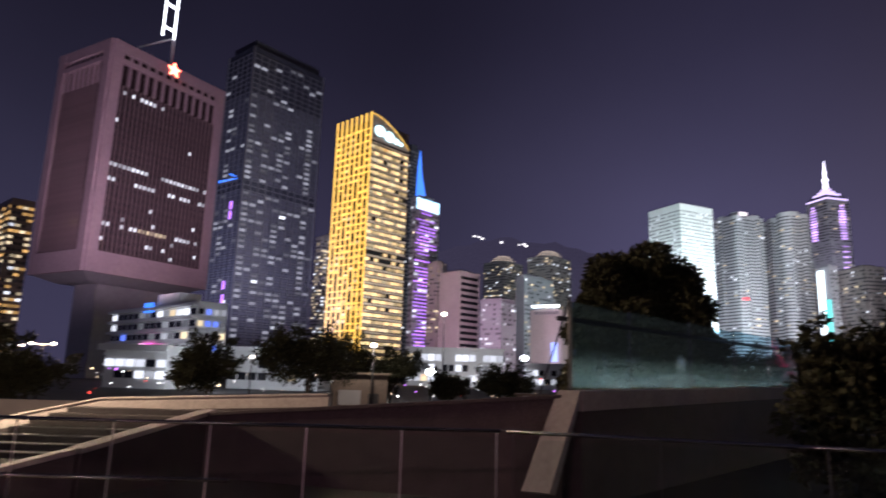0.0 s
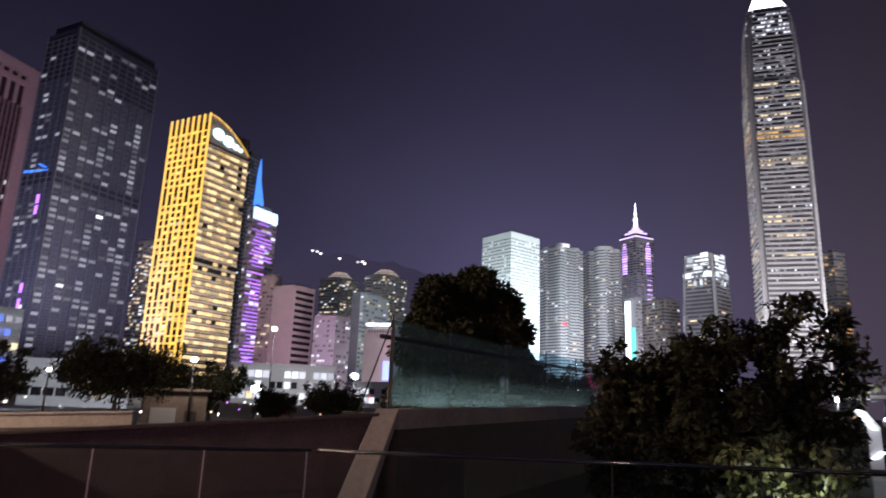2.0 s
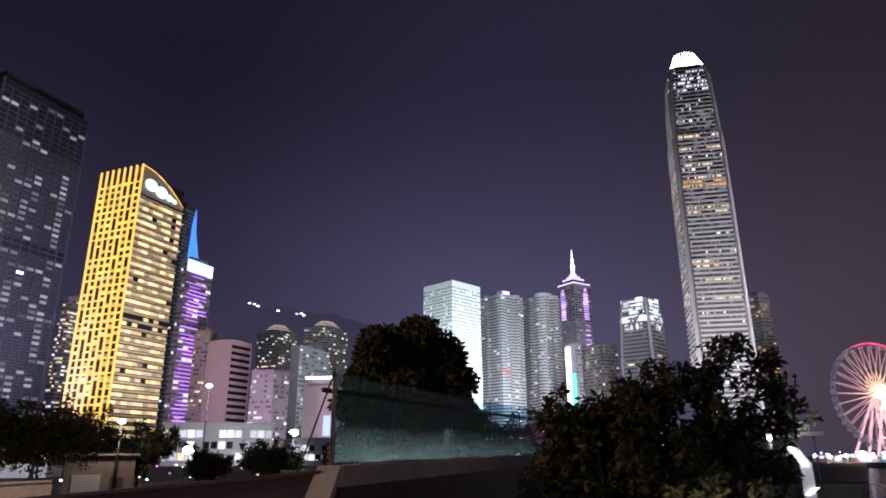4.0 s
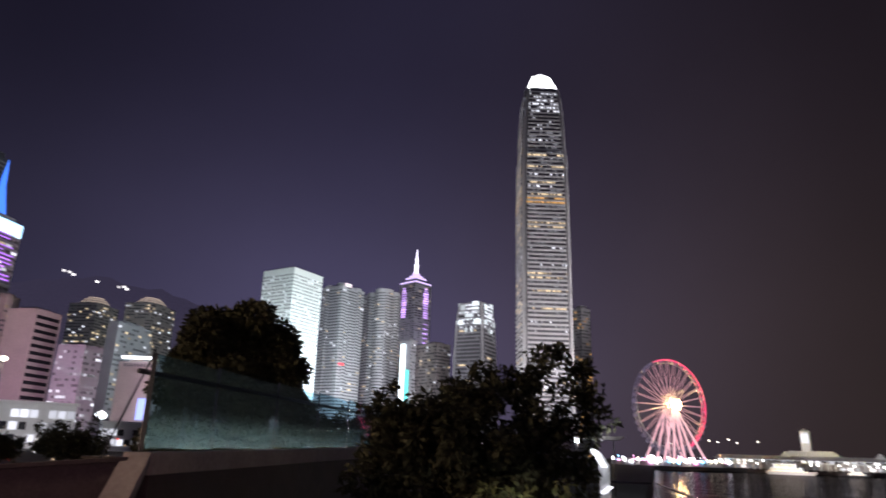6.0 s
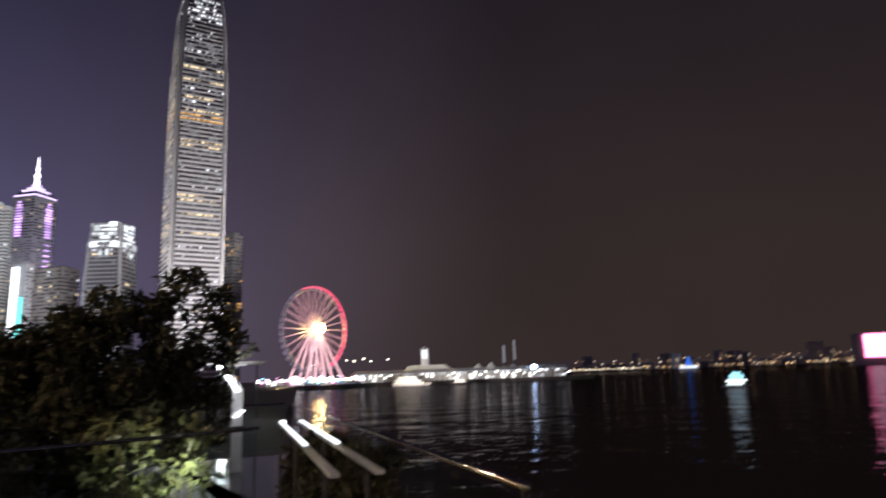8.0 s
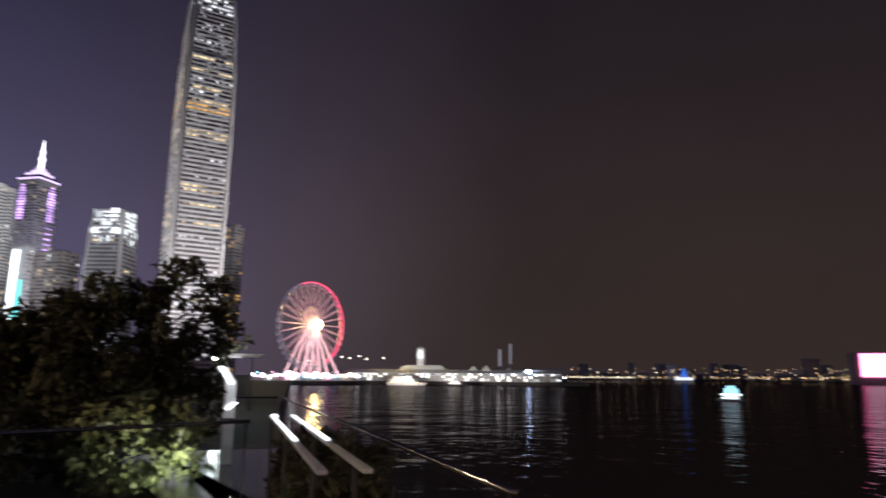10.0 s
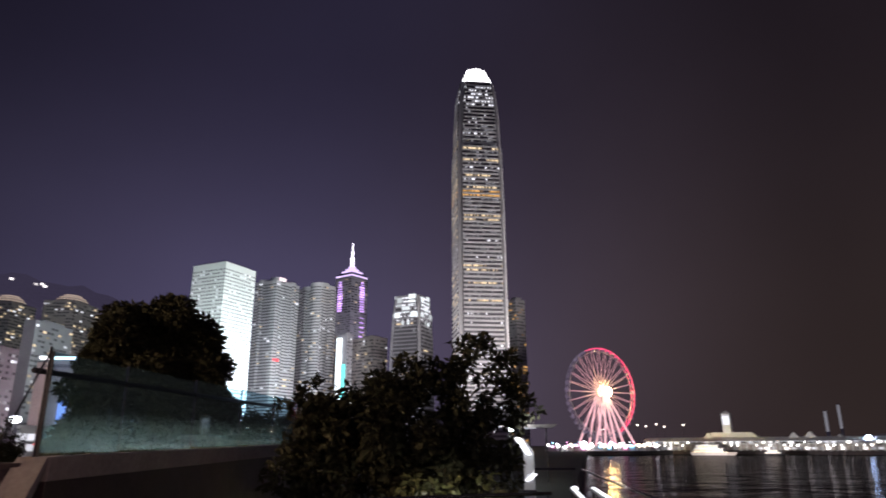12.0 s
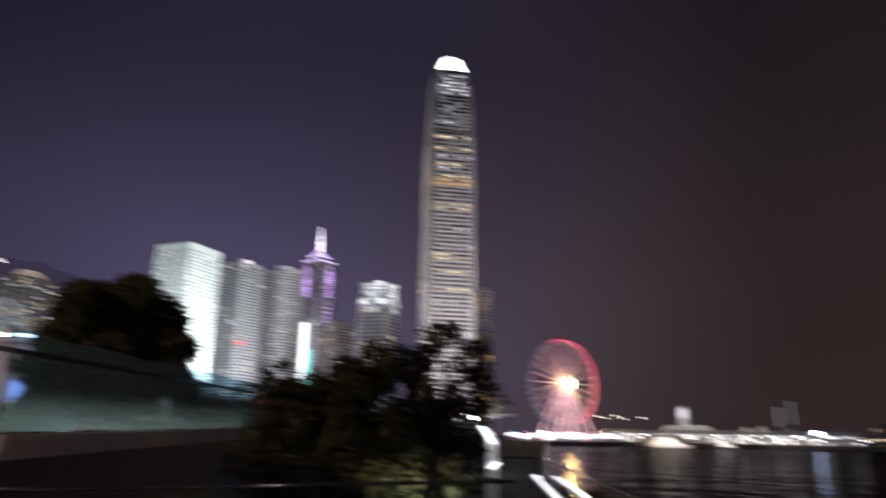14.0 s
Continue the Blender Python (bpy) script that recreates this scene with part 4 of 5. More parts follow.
def rail_run(name, a, b, posts, label, top=1.1, low=0.12, mid=False, post_mat=STEEL, gap=0.02, panel=CLEAR_GLASS, tube=0.019, rail_mat=HANDRAIL_STEEL, frameless=False):
    """A glass balustrade: handrail, posts, panes between them, standing on the floor."""
    root = thing(name, a[0], a[1], 0, label, "railing", math.degrees(math.atan2(b[1] - a[1], b[0] - a[0])))
    w = math.hypot(b[0] - a[0], b[1] - a[1])
    part("handrail", Geo().tube((0, 0, top), (w - gap, 0, top), tube, n=12), rail_mat, root, smooth=True)
    if mid:
        part("lower_rail", Geo().tube((0, 0, 0.56), (w * 0.72, 0, 0.56), 0.02, n=8), HANDRAIL_STEEL, root, smooth=True)
    me = Geo().box((0, 0, (top - 0.02) / 2), (0.014, 0.014, top - 0.02)).mesh("post", post_mat)
    pm = None
    n = max(1, posts)
    for i in range(n + 1):
        if frameless and 0 < i < n:
            continue
        ob = new("post", me)
        ob.parent, ob.location = root, (0.06 + (w - 0.12) * i / n, 0, 0)
    for i in range(n):
        s0, s1 = 0.06 + (w - 0.12) * i / n + 0.03, 0.06 + (w - 0.12) * (i + 1) / n - 0.03
        if pm is None:
            pm = Geo().box((0, 0, (top - 0.06 + low) / 2), (s1 - s0, 0.012, top - 0.06 - low)).mesh("glass_pane", panel)
        ob = new("glass_pane", pm)
        ob.parent, ob.location = root, ((s0 + s1) / 2, 0.0, 0)
        ob.visible_shadow = False
    return root


rail_run("glass_railing", (-9.0, 6.55), (0.62, 6.80), 10, "steel and glass terrace railing with slim posts", mid=True)
rail_run("glass_railing", (0.66, 6.78), (6.12, 5.13), 4, "steel and glass railing section running past the shrubs", post_mat=DARK_METAL)
rail_run("glass_railing", (3.3, 1.05), (12.3, 9.85), 4, "waterside frameless glass railing with a slim steel handrail", tube=0.02, post_mat=DARK_METAL, frameless=True)
rail_run("glass_railing", (10.6, 11.3), (12.25, 9.93), 1, "short glass railing across the end of the deck", tube=0.02, post_mat=DARK_METAL)
tagged(part("deck", Geo().prism([(5.6, 5.3), (4.6, 1.3), (3.2, 0.75), (12.6, 9.8), (10.6, 11.6), (9.5, 11.4)], [(5.6, 5.3), (4.6, 1.3), (3.2, 0.75), (12.6, 9.8), (10.6, 11.6), (9.5, 11.4)], -6.5, -0.01), POLISHED),
       "polished dark stone waterside deck", "deck", kind="structure")
tagged(part("planting_bed", Geo().prism([(0.6, 6.9), (5.0, 5.45), (6.2, 5.4), (10.6, 11.4), (10.5, 19), (-12, 22), (-12, 6.9)],
                                        [(0.6, 6.9), (5.0, 5.45), (6.2, 5.4), (10.6, 11.4), (10.5, 19), (-12, 22), (-12, 6.9)], -6.4, -0.08), SOIL),
       "dark planted ground beyond the terrace", "ground", kind="structure")


# ramp walls and stairs
def sloped_wall(name, pts, thick, base, material, label, cope=None, cope_h=0.06, over=0.03):
    """A wall along pts (x, y, top z) with an even thickness, and a coping if given."""
    root = thing(name, pts[0][0], pts[0][1], base, label, "wall", kind="structure")
    ox, oy = pts[0][0], pts[0][1]
    for i, (a, b) in enumerate(zip(pts, pts[1:])):
        d = Vector((b[0] - a[0], b[1] - a[1], 0)).normalized()
        n = Vector((-d.y, d.x, 0)) * thick / 2

        def slab(lo_a, lo_b, hi_a, hi_b, nn):
            vs = []
            for p, lo, hi in ((a, lo_a, hi_a), (b, lo_b, hi_b)):
                for s in (-1, 1):
                    vs.append((p[0] - ox + nn.x * s, p[1] - oy + nn.y * s, lo - base))
                    vs.append((p[0] - ox + nn.x * s, p[1] - oy + nn.y * s, hi - base))
            return Geo().add(vs, [(0, 1, 3, 2), (4, 6, 7, 5), (0, 4, 5, 1), (2, 3, 7, 6), (1, 5, 7, 3), (0, 2, 6, 4)])

        part("wall_body", slab(base, base, a[2] - cope_h, b[2] - cope_h, n), material, root)
        if cope:
            part("coping", slab(a[2] - cope_h, b[2] - cope_h, a[2], b[2], n * (1 + 2 * over / thick)), cope, root, bevel=0.01)
    return root


sloped_wall("wall_ramp", [(-3.95, 11.35, 0.93), (1.72, 9.55, 1.43)], 0.28, -0.1, DARK_STONE, "dark stone ramp wall with a rising top", DARK_STONE)
sloped_wall("wall_ramp_end", [(-6.4, 7.6, 0.10), (-4.75, 8.85, 0.58), (-3.92, 11.4, 0.98)], 0.22, -0.1, DARK_STONE, "dark ramp wall with a pale concrete coping", CONCRETE, 0.07)
sloped_wall("wall_stairs", [(-14.5, 16.6, -0.55), (-10.6, 16.3, 0.38), (-8.1, 16.15, 0.93), (-2.62, 15.8, 1.19)], 0.4, -1.0, CONCRETE, "pale concrete stair wall lit by warm lamps", CONCRETE, 0.05)
sloped_wall("wall_stair_foot", [(-14.4, 16.15, -0.80), (-10.6, 15.85, 0.13), (-8.1, 15.70, 0.69), (-2.62, 15.36, 0.95)], 0.22, -1.0, DARK_STONE, "dark stone plinth before the pale stair wall", None)
st = thing("stairs", -8.5, 12.6, -0.1, "dark stone outdoor steps with paler edge strips", "stairs", 0, kind="structure")
# step granite set darker than the wall stone; paler strips along the edges
STEP_STONE = mat("dark_step_granite", (0.03, 0.026, 0.026), 0.55, 0, 3, 0.4, 0.3)
for i in range(7):
    hgt = 0.12 * (i + 1)
    part("step", Geo().box((2.0, 0.2 + 0.40 * i, hgt / 2), (5.6 - 0.32 * i, 0.42, hgt)), STEP_STONE, st, bevel=0.012)
    part("nosing", Geo().box((2.0, 0.02 + 0.40 * i, hgt + 0.004), (5.6 - 0.32 * i, 0.06, 0.010)), PAVING, st)

# glass screen on its parapet, with the sloping end beam
SX, SY = 1.84, 9.50
DX, DY = 0.66, 0.751
sloped_wall("wall_parapet", [(SX, SY, 1.49), (SX + DX * 14.5, SY + DY * 14.5, 1.71)], 0.30, -0.1, DARK_STONE, "parapet wall with a pale concrete top band", CONCRETE, 0.28, 0.02)
beam = thing("wall_end_beam", SX, SY, 1.49, "sloping pale concrete end of the parapet", "wall", kind="structure")
part("beam_body", Geo().add([(-0.20, 0.02, 0.004), (0.10, -0.14, 0.004), (0.16, 0.0, -0.02), (-0.06, 0.12, -0.02),
                             (-0.84, -1.02, -1.22), (-0.50, -1.14, -1.22), (-0.38, -0.88, -1.28), (-0.70, -0.76, -1.28)],
                            [(0, 4, 5, 1), (1, 5, 6, 2), (2, 6, 7, 3), (3, 7, 4, 0), (0, 1, 2, 3), (4, 7, 6, 5)]), CONCRETE, beam, bevel=0.012)
scr = thing("glass_screen", SX, SY, 1.49, "tall green-tinted glass screen on the parapet", "glass screen", math.degrees(math.atan2(DY, DX)))
GH = 1.27
post = Geo().box((0, 0, GH / 2), (0.016, 0.024, GH)).mesh("post", HANDRAIL_STEEL)
first_post = Geo().box((0, 0, GH / 2), (0.02, 0.024, GH)).mesh("post", DARK_METAL)
joints = [0.0, 1.87, 4.47, 7.07, 9.67, 12.27]
for i, s in enumerate(joints):
    ob = new("post", post if i else first_post)
    ob.parent, ob.location = scr, (s, 0, s * 0.0151)
    if i < len(joints) - 1:
        w = joints[i + 1] - s
        ob = part("glass_pane", Geo().box((w / 2, 0, GH / 2 + 0.02), (w - 0.05, 0.016, GH - 0.05)), SCREEN_GLASS, scr)
        ob.location = (s, 0, s * 0.0151)
        ob.visible_shadow = False
part("end_post", Geo().tube((-0.06, 0, 0), (-0.06, 0, GH + 0.05), 0.018, n=8), DARK_METAL, scr)
part("handrail", Geo().tube((-0.06, 0.18, 1.03), (12.3, 0.18, 1.19), 0.036, n=10), DARK_METAL, scr, smooth=True)
part("brace_rod", Geo().tube((-0.06, 0, GH), (-0.74, 0.06, -0.07), 0.013, n=6), DARK_METAL, scr)

# unseen lamp added behind the camera to brighten ramp, beam and railing
street = thing('unseen_fill_lamp', -3.2, -4.5, 0, 'unseen added lamp on a slim pole behind the terrace', 'lamp')
part('pole', Geo().tube((0, 0, 0), (0, 0, 4.2), 0.06, 0.04, 10), GREY_CLAD, street, smooth=True)
part('lamp_head', Geo().ball((0, 0, 4.3), 0.16, 12, 8, 0.6), STREET_GLOW, street)
flood(-3.2, -4.5, 4.0, (-2.8, 7.4, 0.4), 1350, (1.0, 0.46, 0.48), 46, 0.12, 0.7)

# second unseen lamp, added as fill for the dark shrub and parapet
street = thing('unseen_fill_lamp', 3.4, -5.5, 0, 'unseen added fill lamp on a slim pole at the terrace edge', 'lamp')
part('pole', Geo().tube((0, 0, 0), (0, 0, 4.2), 0.06, 0.04, 10), GREY_CLAD, street, smooth=True)
part('lamp_head', Geo().ball((0, 0, 4.3), 0.16, 12, 8, 0.6), STREET_GLOW, street)
bulb(3.4, -5.3, 4.6, 360, (1.0, 0.72, 0.62), 0.15)

# ---- plants near the terrace ----
tree("broadleaf_tree", 5.57, 18.6, -0.34, 2.2,
     [(-0.8, 0, 4.5, 1.05), (0.2, 0, 4.75, 1.1), (-1.05, 0, 3.5, 0.95), (1.0, 0, 4.0, 1.05), (0.0, 0, 3.5, 1.4), (-1.1, 0, 2.2, 1.05), (0.8, 0, 2.6, 1.35),
      (1.75, 0, 3.0, 0.65), (1.45, 0.2, 1.9, 1.0), (-0.3, 0.2, 1.3, 1.2), (-0.25, 0, 5.15, 0.65), (0.7, 0, 4.7, 0.75), (-0.75, 0, 4.95, 0.7), (0.25, 0, 5.05, 0.75), (1.25, 0, 4.1, 0.65), (-1.2, 0, 4.0, 0.6), (-1.1, 0, 3.2, 0.8), (1.9, 0, 2.4, 0.5)], 95000, 0.15, 11,
     "dense dark round-crowned tree behind the glass screen", limbs=7, girth=0.2, yaw=-15, sprigs=0)
shrub = tree("shrub_tree", 7.75, 9.85, -0.1, 1.1,
             [(-1.75, 0, 2.35, 0.42), (-2.05, 0, 2.65, 0.13), (-1.85, 0, 2.85, 0.11), (-1.2, 0, 2.3, 0.5), (-0.6, 0, 2.3, 0.52), (-0.3, 0, 2.55, 0.45), (0.1, 0, 2.72, 0.42), (0.1, 0, 1.85, 0.85),
              (-0.9, 0, 1.6, 0.9), (0.0, -0.1, 1.1, 1.0), (0.5, 0, 2.9, 0.25), (0.85, 0, 1.9, 0.4), (-1.6, 0, 1.7, 0.55), (-2.15, 0, 1.75, 0.32), (-2.2, 0, 1.4, 0.28), (-1.9, 0, 1.0, 0.5), (-2.0, 0, 0.5, 0.45),
              (-1.2, -0.1, 0.6, 0.75), (-0.3, -0.1, 0.5, 0.6), (0.9, 0, 1.35, 0.65), (1.4, 0, 1.6, 0.28), (1.2, 0, 0.8, 0.5)],
             17000, 0.15, 12, "leafy dark shrub tree lit from below beside the railing", limbs=10, girth=0.08, yaw=-37, sprigs=5)
# thin outer twigs with few leaves
rnd = random.Random(19)
airy = []
for c in ((1.25, 0, 3.5, 0.34), (0.95, 0, 3.5, 0.25), (0.85, 0, 3.0, 0.36), (0.75, 0, 2.5, 0.36), (1.25, 0, 2.15, 0.36), (1.6, 0, 3.2, 0.36), (1.8, 0, 2.8, 0.36), (1.4, 0, 2.75, 0.42), (1.95, 0, 2.4, 0.32), (1.6, 0, 2.3, 0.34), (1.95, 0, 2.05, 0.22)):
    tip = Vector(c[:3])
    foot = Vector((0.5, 0, 1.9))
    part("twig", Geo().tube(foot, foot.lerp(tip, 0.5) + Vector((0.05, 0, 0.1)), 0.022, 0.014, 5).tube(foot.lerp(tip, 0.5) + Vector((0.05, 0, 0.1)), tip, 0.014, 0.006, 5), BARK, shrub)
    for _ in range(9):
        d = Vector((rnd.gauss(0, 1), rnd.gauss(0, 1), rnd.gauss(0, 1))).normalized() * c[3] * rnd.uniform(0.3, 1.1)
        airy.append((c[0] + d.x, c[1] + d.y, c[2] + d.z, c[3] * rnd.uniform(0.2, 0.42)))
leaf_cloud("outer_crown", airy, 2100, 0.14, LEAF, shrub, 20)
low = []
rnd = random.Random(13)
for i in range(40):
    u, v = rnd.uniform(-0.05, 1.5), rnd.uniform(-1.5, -0.9)
    low.append((7.75 + 0.8 * u + 0.6 * v, 9.85 - 0.6 * u + 0.8 * v, 0.05 + 1.1 * rnd.random() ** 1.4, rnd.uniform(0.10, 0.22)))
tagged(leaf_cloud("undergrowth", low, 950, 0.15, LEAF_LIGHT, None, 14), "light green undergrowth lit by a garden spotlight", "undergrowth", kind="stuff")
low = []
for i in range(60):
    s = 0.0 + 0.60 * i / 59
    low.append((4.0 + 7.6 * s + rnd.uniform(-0.2, 0.2), 2.05 + 7.4 * s + rnd.uniform(-0.2, 0.2), rnd.uniform(0.0, 0.86), rnd.uniform(0.12, 0.24)))
tagged(leaf_cloud("hedge", low, 8000, 0.11, LEAF, None, 15), "low leafy hedge along the waterside railing", "hedge", kind="stuff")

# ---- lit lamp post and twin rails on the deck ----
lp = thing("lamp_post", 9.85, 9.05, -0.01, "white post with a slanted lit head", "lamp post", -46)
stem = part("post", Geo().box((0, 0, 0.75), (0.20, 0.14, 1.50)), WHITE_PAINT, lp, bevel=0.015)
head = part("head", Geo().add([(-0.10, -0.07, 1.48), (0.10, -0.07, 1.48), (0.10, 0.07, 1.48), (-0.10, 0.07, 1.48),
                        (-0.28, -0.07, 1.74), (-0.12, -0.07, 1.80), (-0.12, 0.07, 1.80), (-0.28, 0.07, 1.74)],
                       [(3, 2, 1, 0), (4, 5, 6, 7), (0, 1, 5, 4), (1, 2, 6, 5), (2, 3, 7, 6), (3, 0, 4, 7)]), WHITE_PAINT, lp, bevel=0.015)
part("light_strip", Geo().add([(-0.03, -0.092, 1.44), (0.05, -0.092, 1.44), (-0.16, -0.098, 1.75), (-0.23, -0.098, 1.75),
                               (-0.03, -0.070, 1.44), (0.05, -0.070, 1.44), (-0.16, -0.070, 1.75), (-0.23, -0.070, 1.75)],
                              [(0, 1, 2, 3), (7, 6, 5, 4), (0, 4, 5, 1), (1, 5, 6, 2), (2, 6, 7, 3), (3, 7, 4, 0)]), lit("post_led", (0.95, 0.98, 1.0), 3.0, 0.0), head, "bright white LED strip")
part("low_light", Geo().add([(-0.08, -0.11, 0.98), (0.0, -0.11, 0.98), (0.16, -0.11, 1.10), (0.06, -0.11, 1.10), (-0.08, -0.085, 0.98), (0.0, -0.085, 0.98), (0.16, -0.085, 1.10), (0.06, -0.085, 1.10)],
                            [(0, 1, 2, 3), (7, 6, 5, 4), (0, 4, 5, 1), (1, 5, 6, 2), (2, 6, 7, 3), (3, 7, 4, 0)]), lit("post_low_led", (0.95, 0.98, 1.0), 2.6, 0.0), stem)
part("collar", Geo().box((0, 0, 0.80), (0.26, 0.22, 0.035)), DARK_METAL, stem)
SATIN = mat("satin_steel", (0.62, 0.63, 0.65), 0.5, 1.0, 5, 0.15)
tr = thing("twin_handrail", 3.75, 2.45, 0, "pair of satin steel rails catching the lamp light", "handrail", math.degrees(math.atan2(0.69, 0.72)))
for off in (0.0, -0.26):
    rail = part("rail", Geo().box((2.4, off, 1.06), (5.2, 0.06, 0.03)), SATIN, tr, bevel=0.008)
    for x in (0.2, 2.5, 4.9):
        part("post", Geo().tube((x, off, 0), (x, off, 1.05), 0.018, n=8), DARK_METAL, tr)
    # lamp reflection along the rail top, put in as a glowing strip
    part("light_strip", Geo().box((3.2, off, 1.083), (3.4, 0.035, 0.012)), lit("rail_sheen_glow", (0.92, 0.97, 1.0), 1.7, 0.0), rail)
# short glowing piece for the reflection past the rail ends
part("light_strip", Geo().box((5.9, -0.1, 1.02), (0.5, 0.05, 0.02)), lit("rail_sheen_glow_end", (0.92, 0.97, 1.0), 2.2, 0.0), tr)
bulb(9.45, 8.6, 1.9, 13, (0.93, 0.98, 1.0), 0.06)
flood(7.6, 7.35, 0.3, (7.75, 8.8, 0.3), 95, (1.0, 0.98, 0.80), 84, 0.05)
# unseen spot added low on the deck to bring up the hedge
flood(6.2, 4.0, 0.1, (7.6, 5.6, 0.4), 50, (0.95, 1.0, 0.85), 110, 0.05)

# shelter roof on the promenade
sh = thing("shelter", 50.6, 48.4, GROUND_Z, "pale flat-roofed promenade shelter", "shelter", -46)
srf = part("roof", Geo().prism([(-2.4, -1.2), (2.6, -1.2), (2.6, 1.2), (-2.4, 1.2)], [(-2.9, -1.5), (3.1, -1.5), (3.1, 1.5), (-2.9, 1.5)], 5.3, 5.6), CONCRETE, sh)
for x in (-1.8, 2.0):
    part("column", Geo().tube((x, 0, 0), (x, 0, 5.3), 0.08, n=10), DARK_METAL, sh)
part("light", Geo().box((0.2, 0, 5.27), (1.5, 0.3, 0.04)), LIT_WHITE, srf)

# shelter lamp beside the roof
slp = thing("shelter_lamp", 47.6, 47.6, GROUND_Z, "small bright lamp on a pole beside the shelter", "lamp")
part("pole", Geo().tube((0, 0, 0), (0, 0, 5.0), 0.06, n=8), GREY_CLAD, slp)
part("lamp_head", Geo().ball((0, 0, 5.1), 0.2, 10, 6), WHITE_GLOW, slp)
bulb(47.6, 47.0, GROUND_Z + 5.6, 500, (0.95, 1.0, 1.0))


# ---- park in front of the city ----
def street_lamp(x, y, top, label, glow=STREET_GLOW, r=0.32, arms=1, group="street lamps"):
    root = thing("street_lamp", x, y, GROUND_Z, label, "street lamp", group=group)
    h = top - GROUND_Z
    part("pole", Geo().tube((0, 0, 0), (0, 0, h), 0.12, 0.06, 8), DARK_METAL, root, smooth=True)
    for i in range(arms):
        s = 0 if arms == 1 else (-1 + 2 * i / (arms - 1))
        if s:
            part("arm", Geo().tube((0, 0, h - 0.1), (s * 0.9, 0, h), 0.05, n=6), GREY_CLAD, root)
        hood = part("lamp_head", Geo().tube((s * 0.9, -0.1, h + r * 0.55), (s * 0.9, -0.1, h + r * 0.95), r * 0.8, r * 0.25, 10), GREY_CLAD, root)
        part("bulb", Geo().ball((s * 0.9, -0.1, h), r, 10, 6, 0.7), glow, hood, "glowing lamp bulb")
    return root


street_lamp(0.0, 95, 10.8, "tall lamp mast with a glowing warm-white head", r=0.42)
bulb(0, 92, 11.5, 4200, (1.0, 0.85, 0.65))
street_lamp(-6.3, 60, 4.4, "slim park lamp with a warm white head", r=0.30)
bulb(-6.3, 59, 4.3, 700, (1.0, 0.85, 0.65))
street_lamp(-6.6, 78, 2.7, "low park lamp with two heads", r=0.19, arms=2)
street_lamp(-1.6, 90, 2.5, "bright white floodlight on a short pole", WHITE_GLOW, 0.7)
bulb(-1.6, 87.5, 3.2, 3200, (0.92, 1.0, 0.97))
street_lamp(11.2, 92, 4.7, "bright white floodlight on a pole", WHITE_GLOW, 0.62)
bulb(11.2, 89.5, 5.2, 3200, (0.92, 1.0, 0.97))
street_lamp(-34, 52, 3.2, "warm park lamp with two heads", arms=2, r=0.17)
street_lamp(-31.5, 52, 3.4, "warm park lamp with two heads", arms=2, r=0.17)
bulb(-32, 50.5, 3.2, 2200, (1.0, 0.72, 0.42))
street_lamp(-14.5, 74, 5.1, "park lamp with a warm head above the trees", r=0.3)
street_lamp(-19, 66, 3.2, "low park lamp with a white head", r=0.25)
# lamp added out of view on the left to warm the stair wall
unseen_stair_lamp = thing("unseen_stair_lamp", -13.4, 13.4, GROUND_Z, "unseen warm lamp on a slim pole, added to light the stair wall", "lamp")
part("pole", Geo().tube((0, 0, 0), (0, 0, 6.0), 0.06, 0.04, 10), DARK_METAL, unseen_stair_lamp, smooth=True)
part("lamp_head", Geo().ball((0, 0, 6.1), 0.18, 12, 8, 0.6), STREET_GLOW, unseen_stair_lamp)
bulb(-13.2, 13.4, 4.4, 6300, (1.0, 0.70, 0.44))


def park_tree(x, y, height, wide, seed, label):
    rr = random.Random(seed)
    cr = [(rr.uniform(-0.5, 0.5) * wide, rr.uniform(-0.3, 0.3) * wide, height * rr.uniform(0.45, 0.88), wide * rr.uniform(0.2, 0.32)) for _ in range(11)]
    return tree("park_tree", x, y, GROUND_Z, height * 0.42, cr, 9500, 0.28, seed, label, limbs=5, girth=0.16, group="park trees")


park_tree(-19.7, 56, 6.4, 4.6, 101, "dark park tree with an uneven crown")
park_tree(-10.7, 54, 7.4, 6.6, 102, "broad dark park tree with a tall crown")
park_tree(-30.0, 48, 4.4, 4.2, 103, "small dark park tree near the lamps")
park_tree(-33.5, 46, 6.8, 5.2, 104, "dark park tree beside the road")
park_tree(-5.2, 66, 5.4, 4.2, 105, "low dark park tree before the lit tower")
park_tree(6.8, 72, 5.0, 4.6, 106, "small park tree under bright lamps")
park_tree(0.8, 76, 4.0, 3.6, 107, "low park tree under bright lamps")
park_tree(-16.2, 80, 8.4, 7.0, 108, "tall dark tree behind the park")
park_tree(26.5, 58, 6.4, 6.0, 109, "dark tree beyond the glass screen")
park_tree(32.5, 55, 5.8, 6.5, 110, "low dark tree beyond the glass screen")
park_tree(20.0, 58, 7.6, 5.5, 111, "dark tree beyond the glass screen")
park_tree(23.6, 62, 7.0, 5.5, 112, "dark spreading tree beyond the glass screen")
park_tree(29.5, 60, 6.6, 6.0, 113, "dark spreading tree beyond the glass screen")
park_tree(-9.5, 70, 6.6, 5.4, 114, "dark tree beside the park lamp")
sloped_wall("wall_park", [(-34, 40, -0.35), (-2, 44, -0.3), (14, 50, -0.2)], 0.5, GROUND_Z, BEIGE_CLAD, "low beige park wall", None)


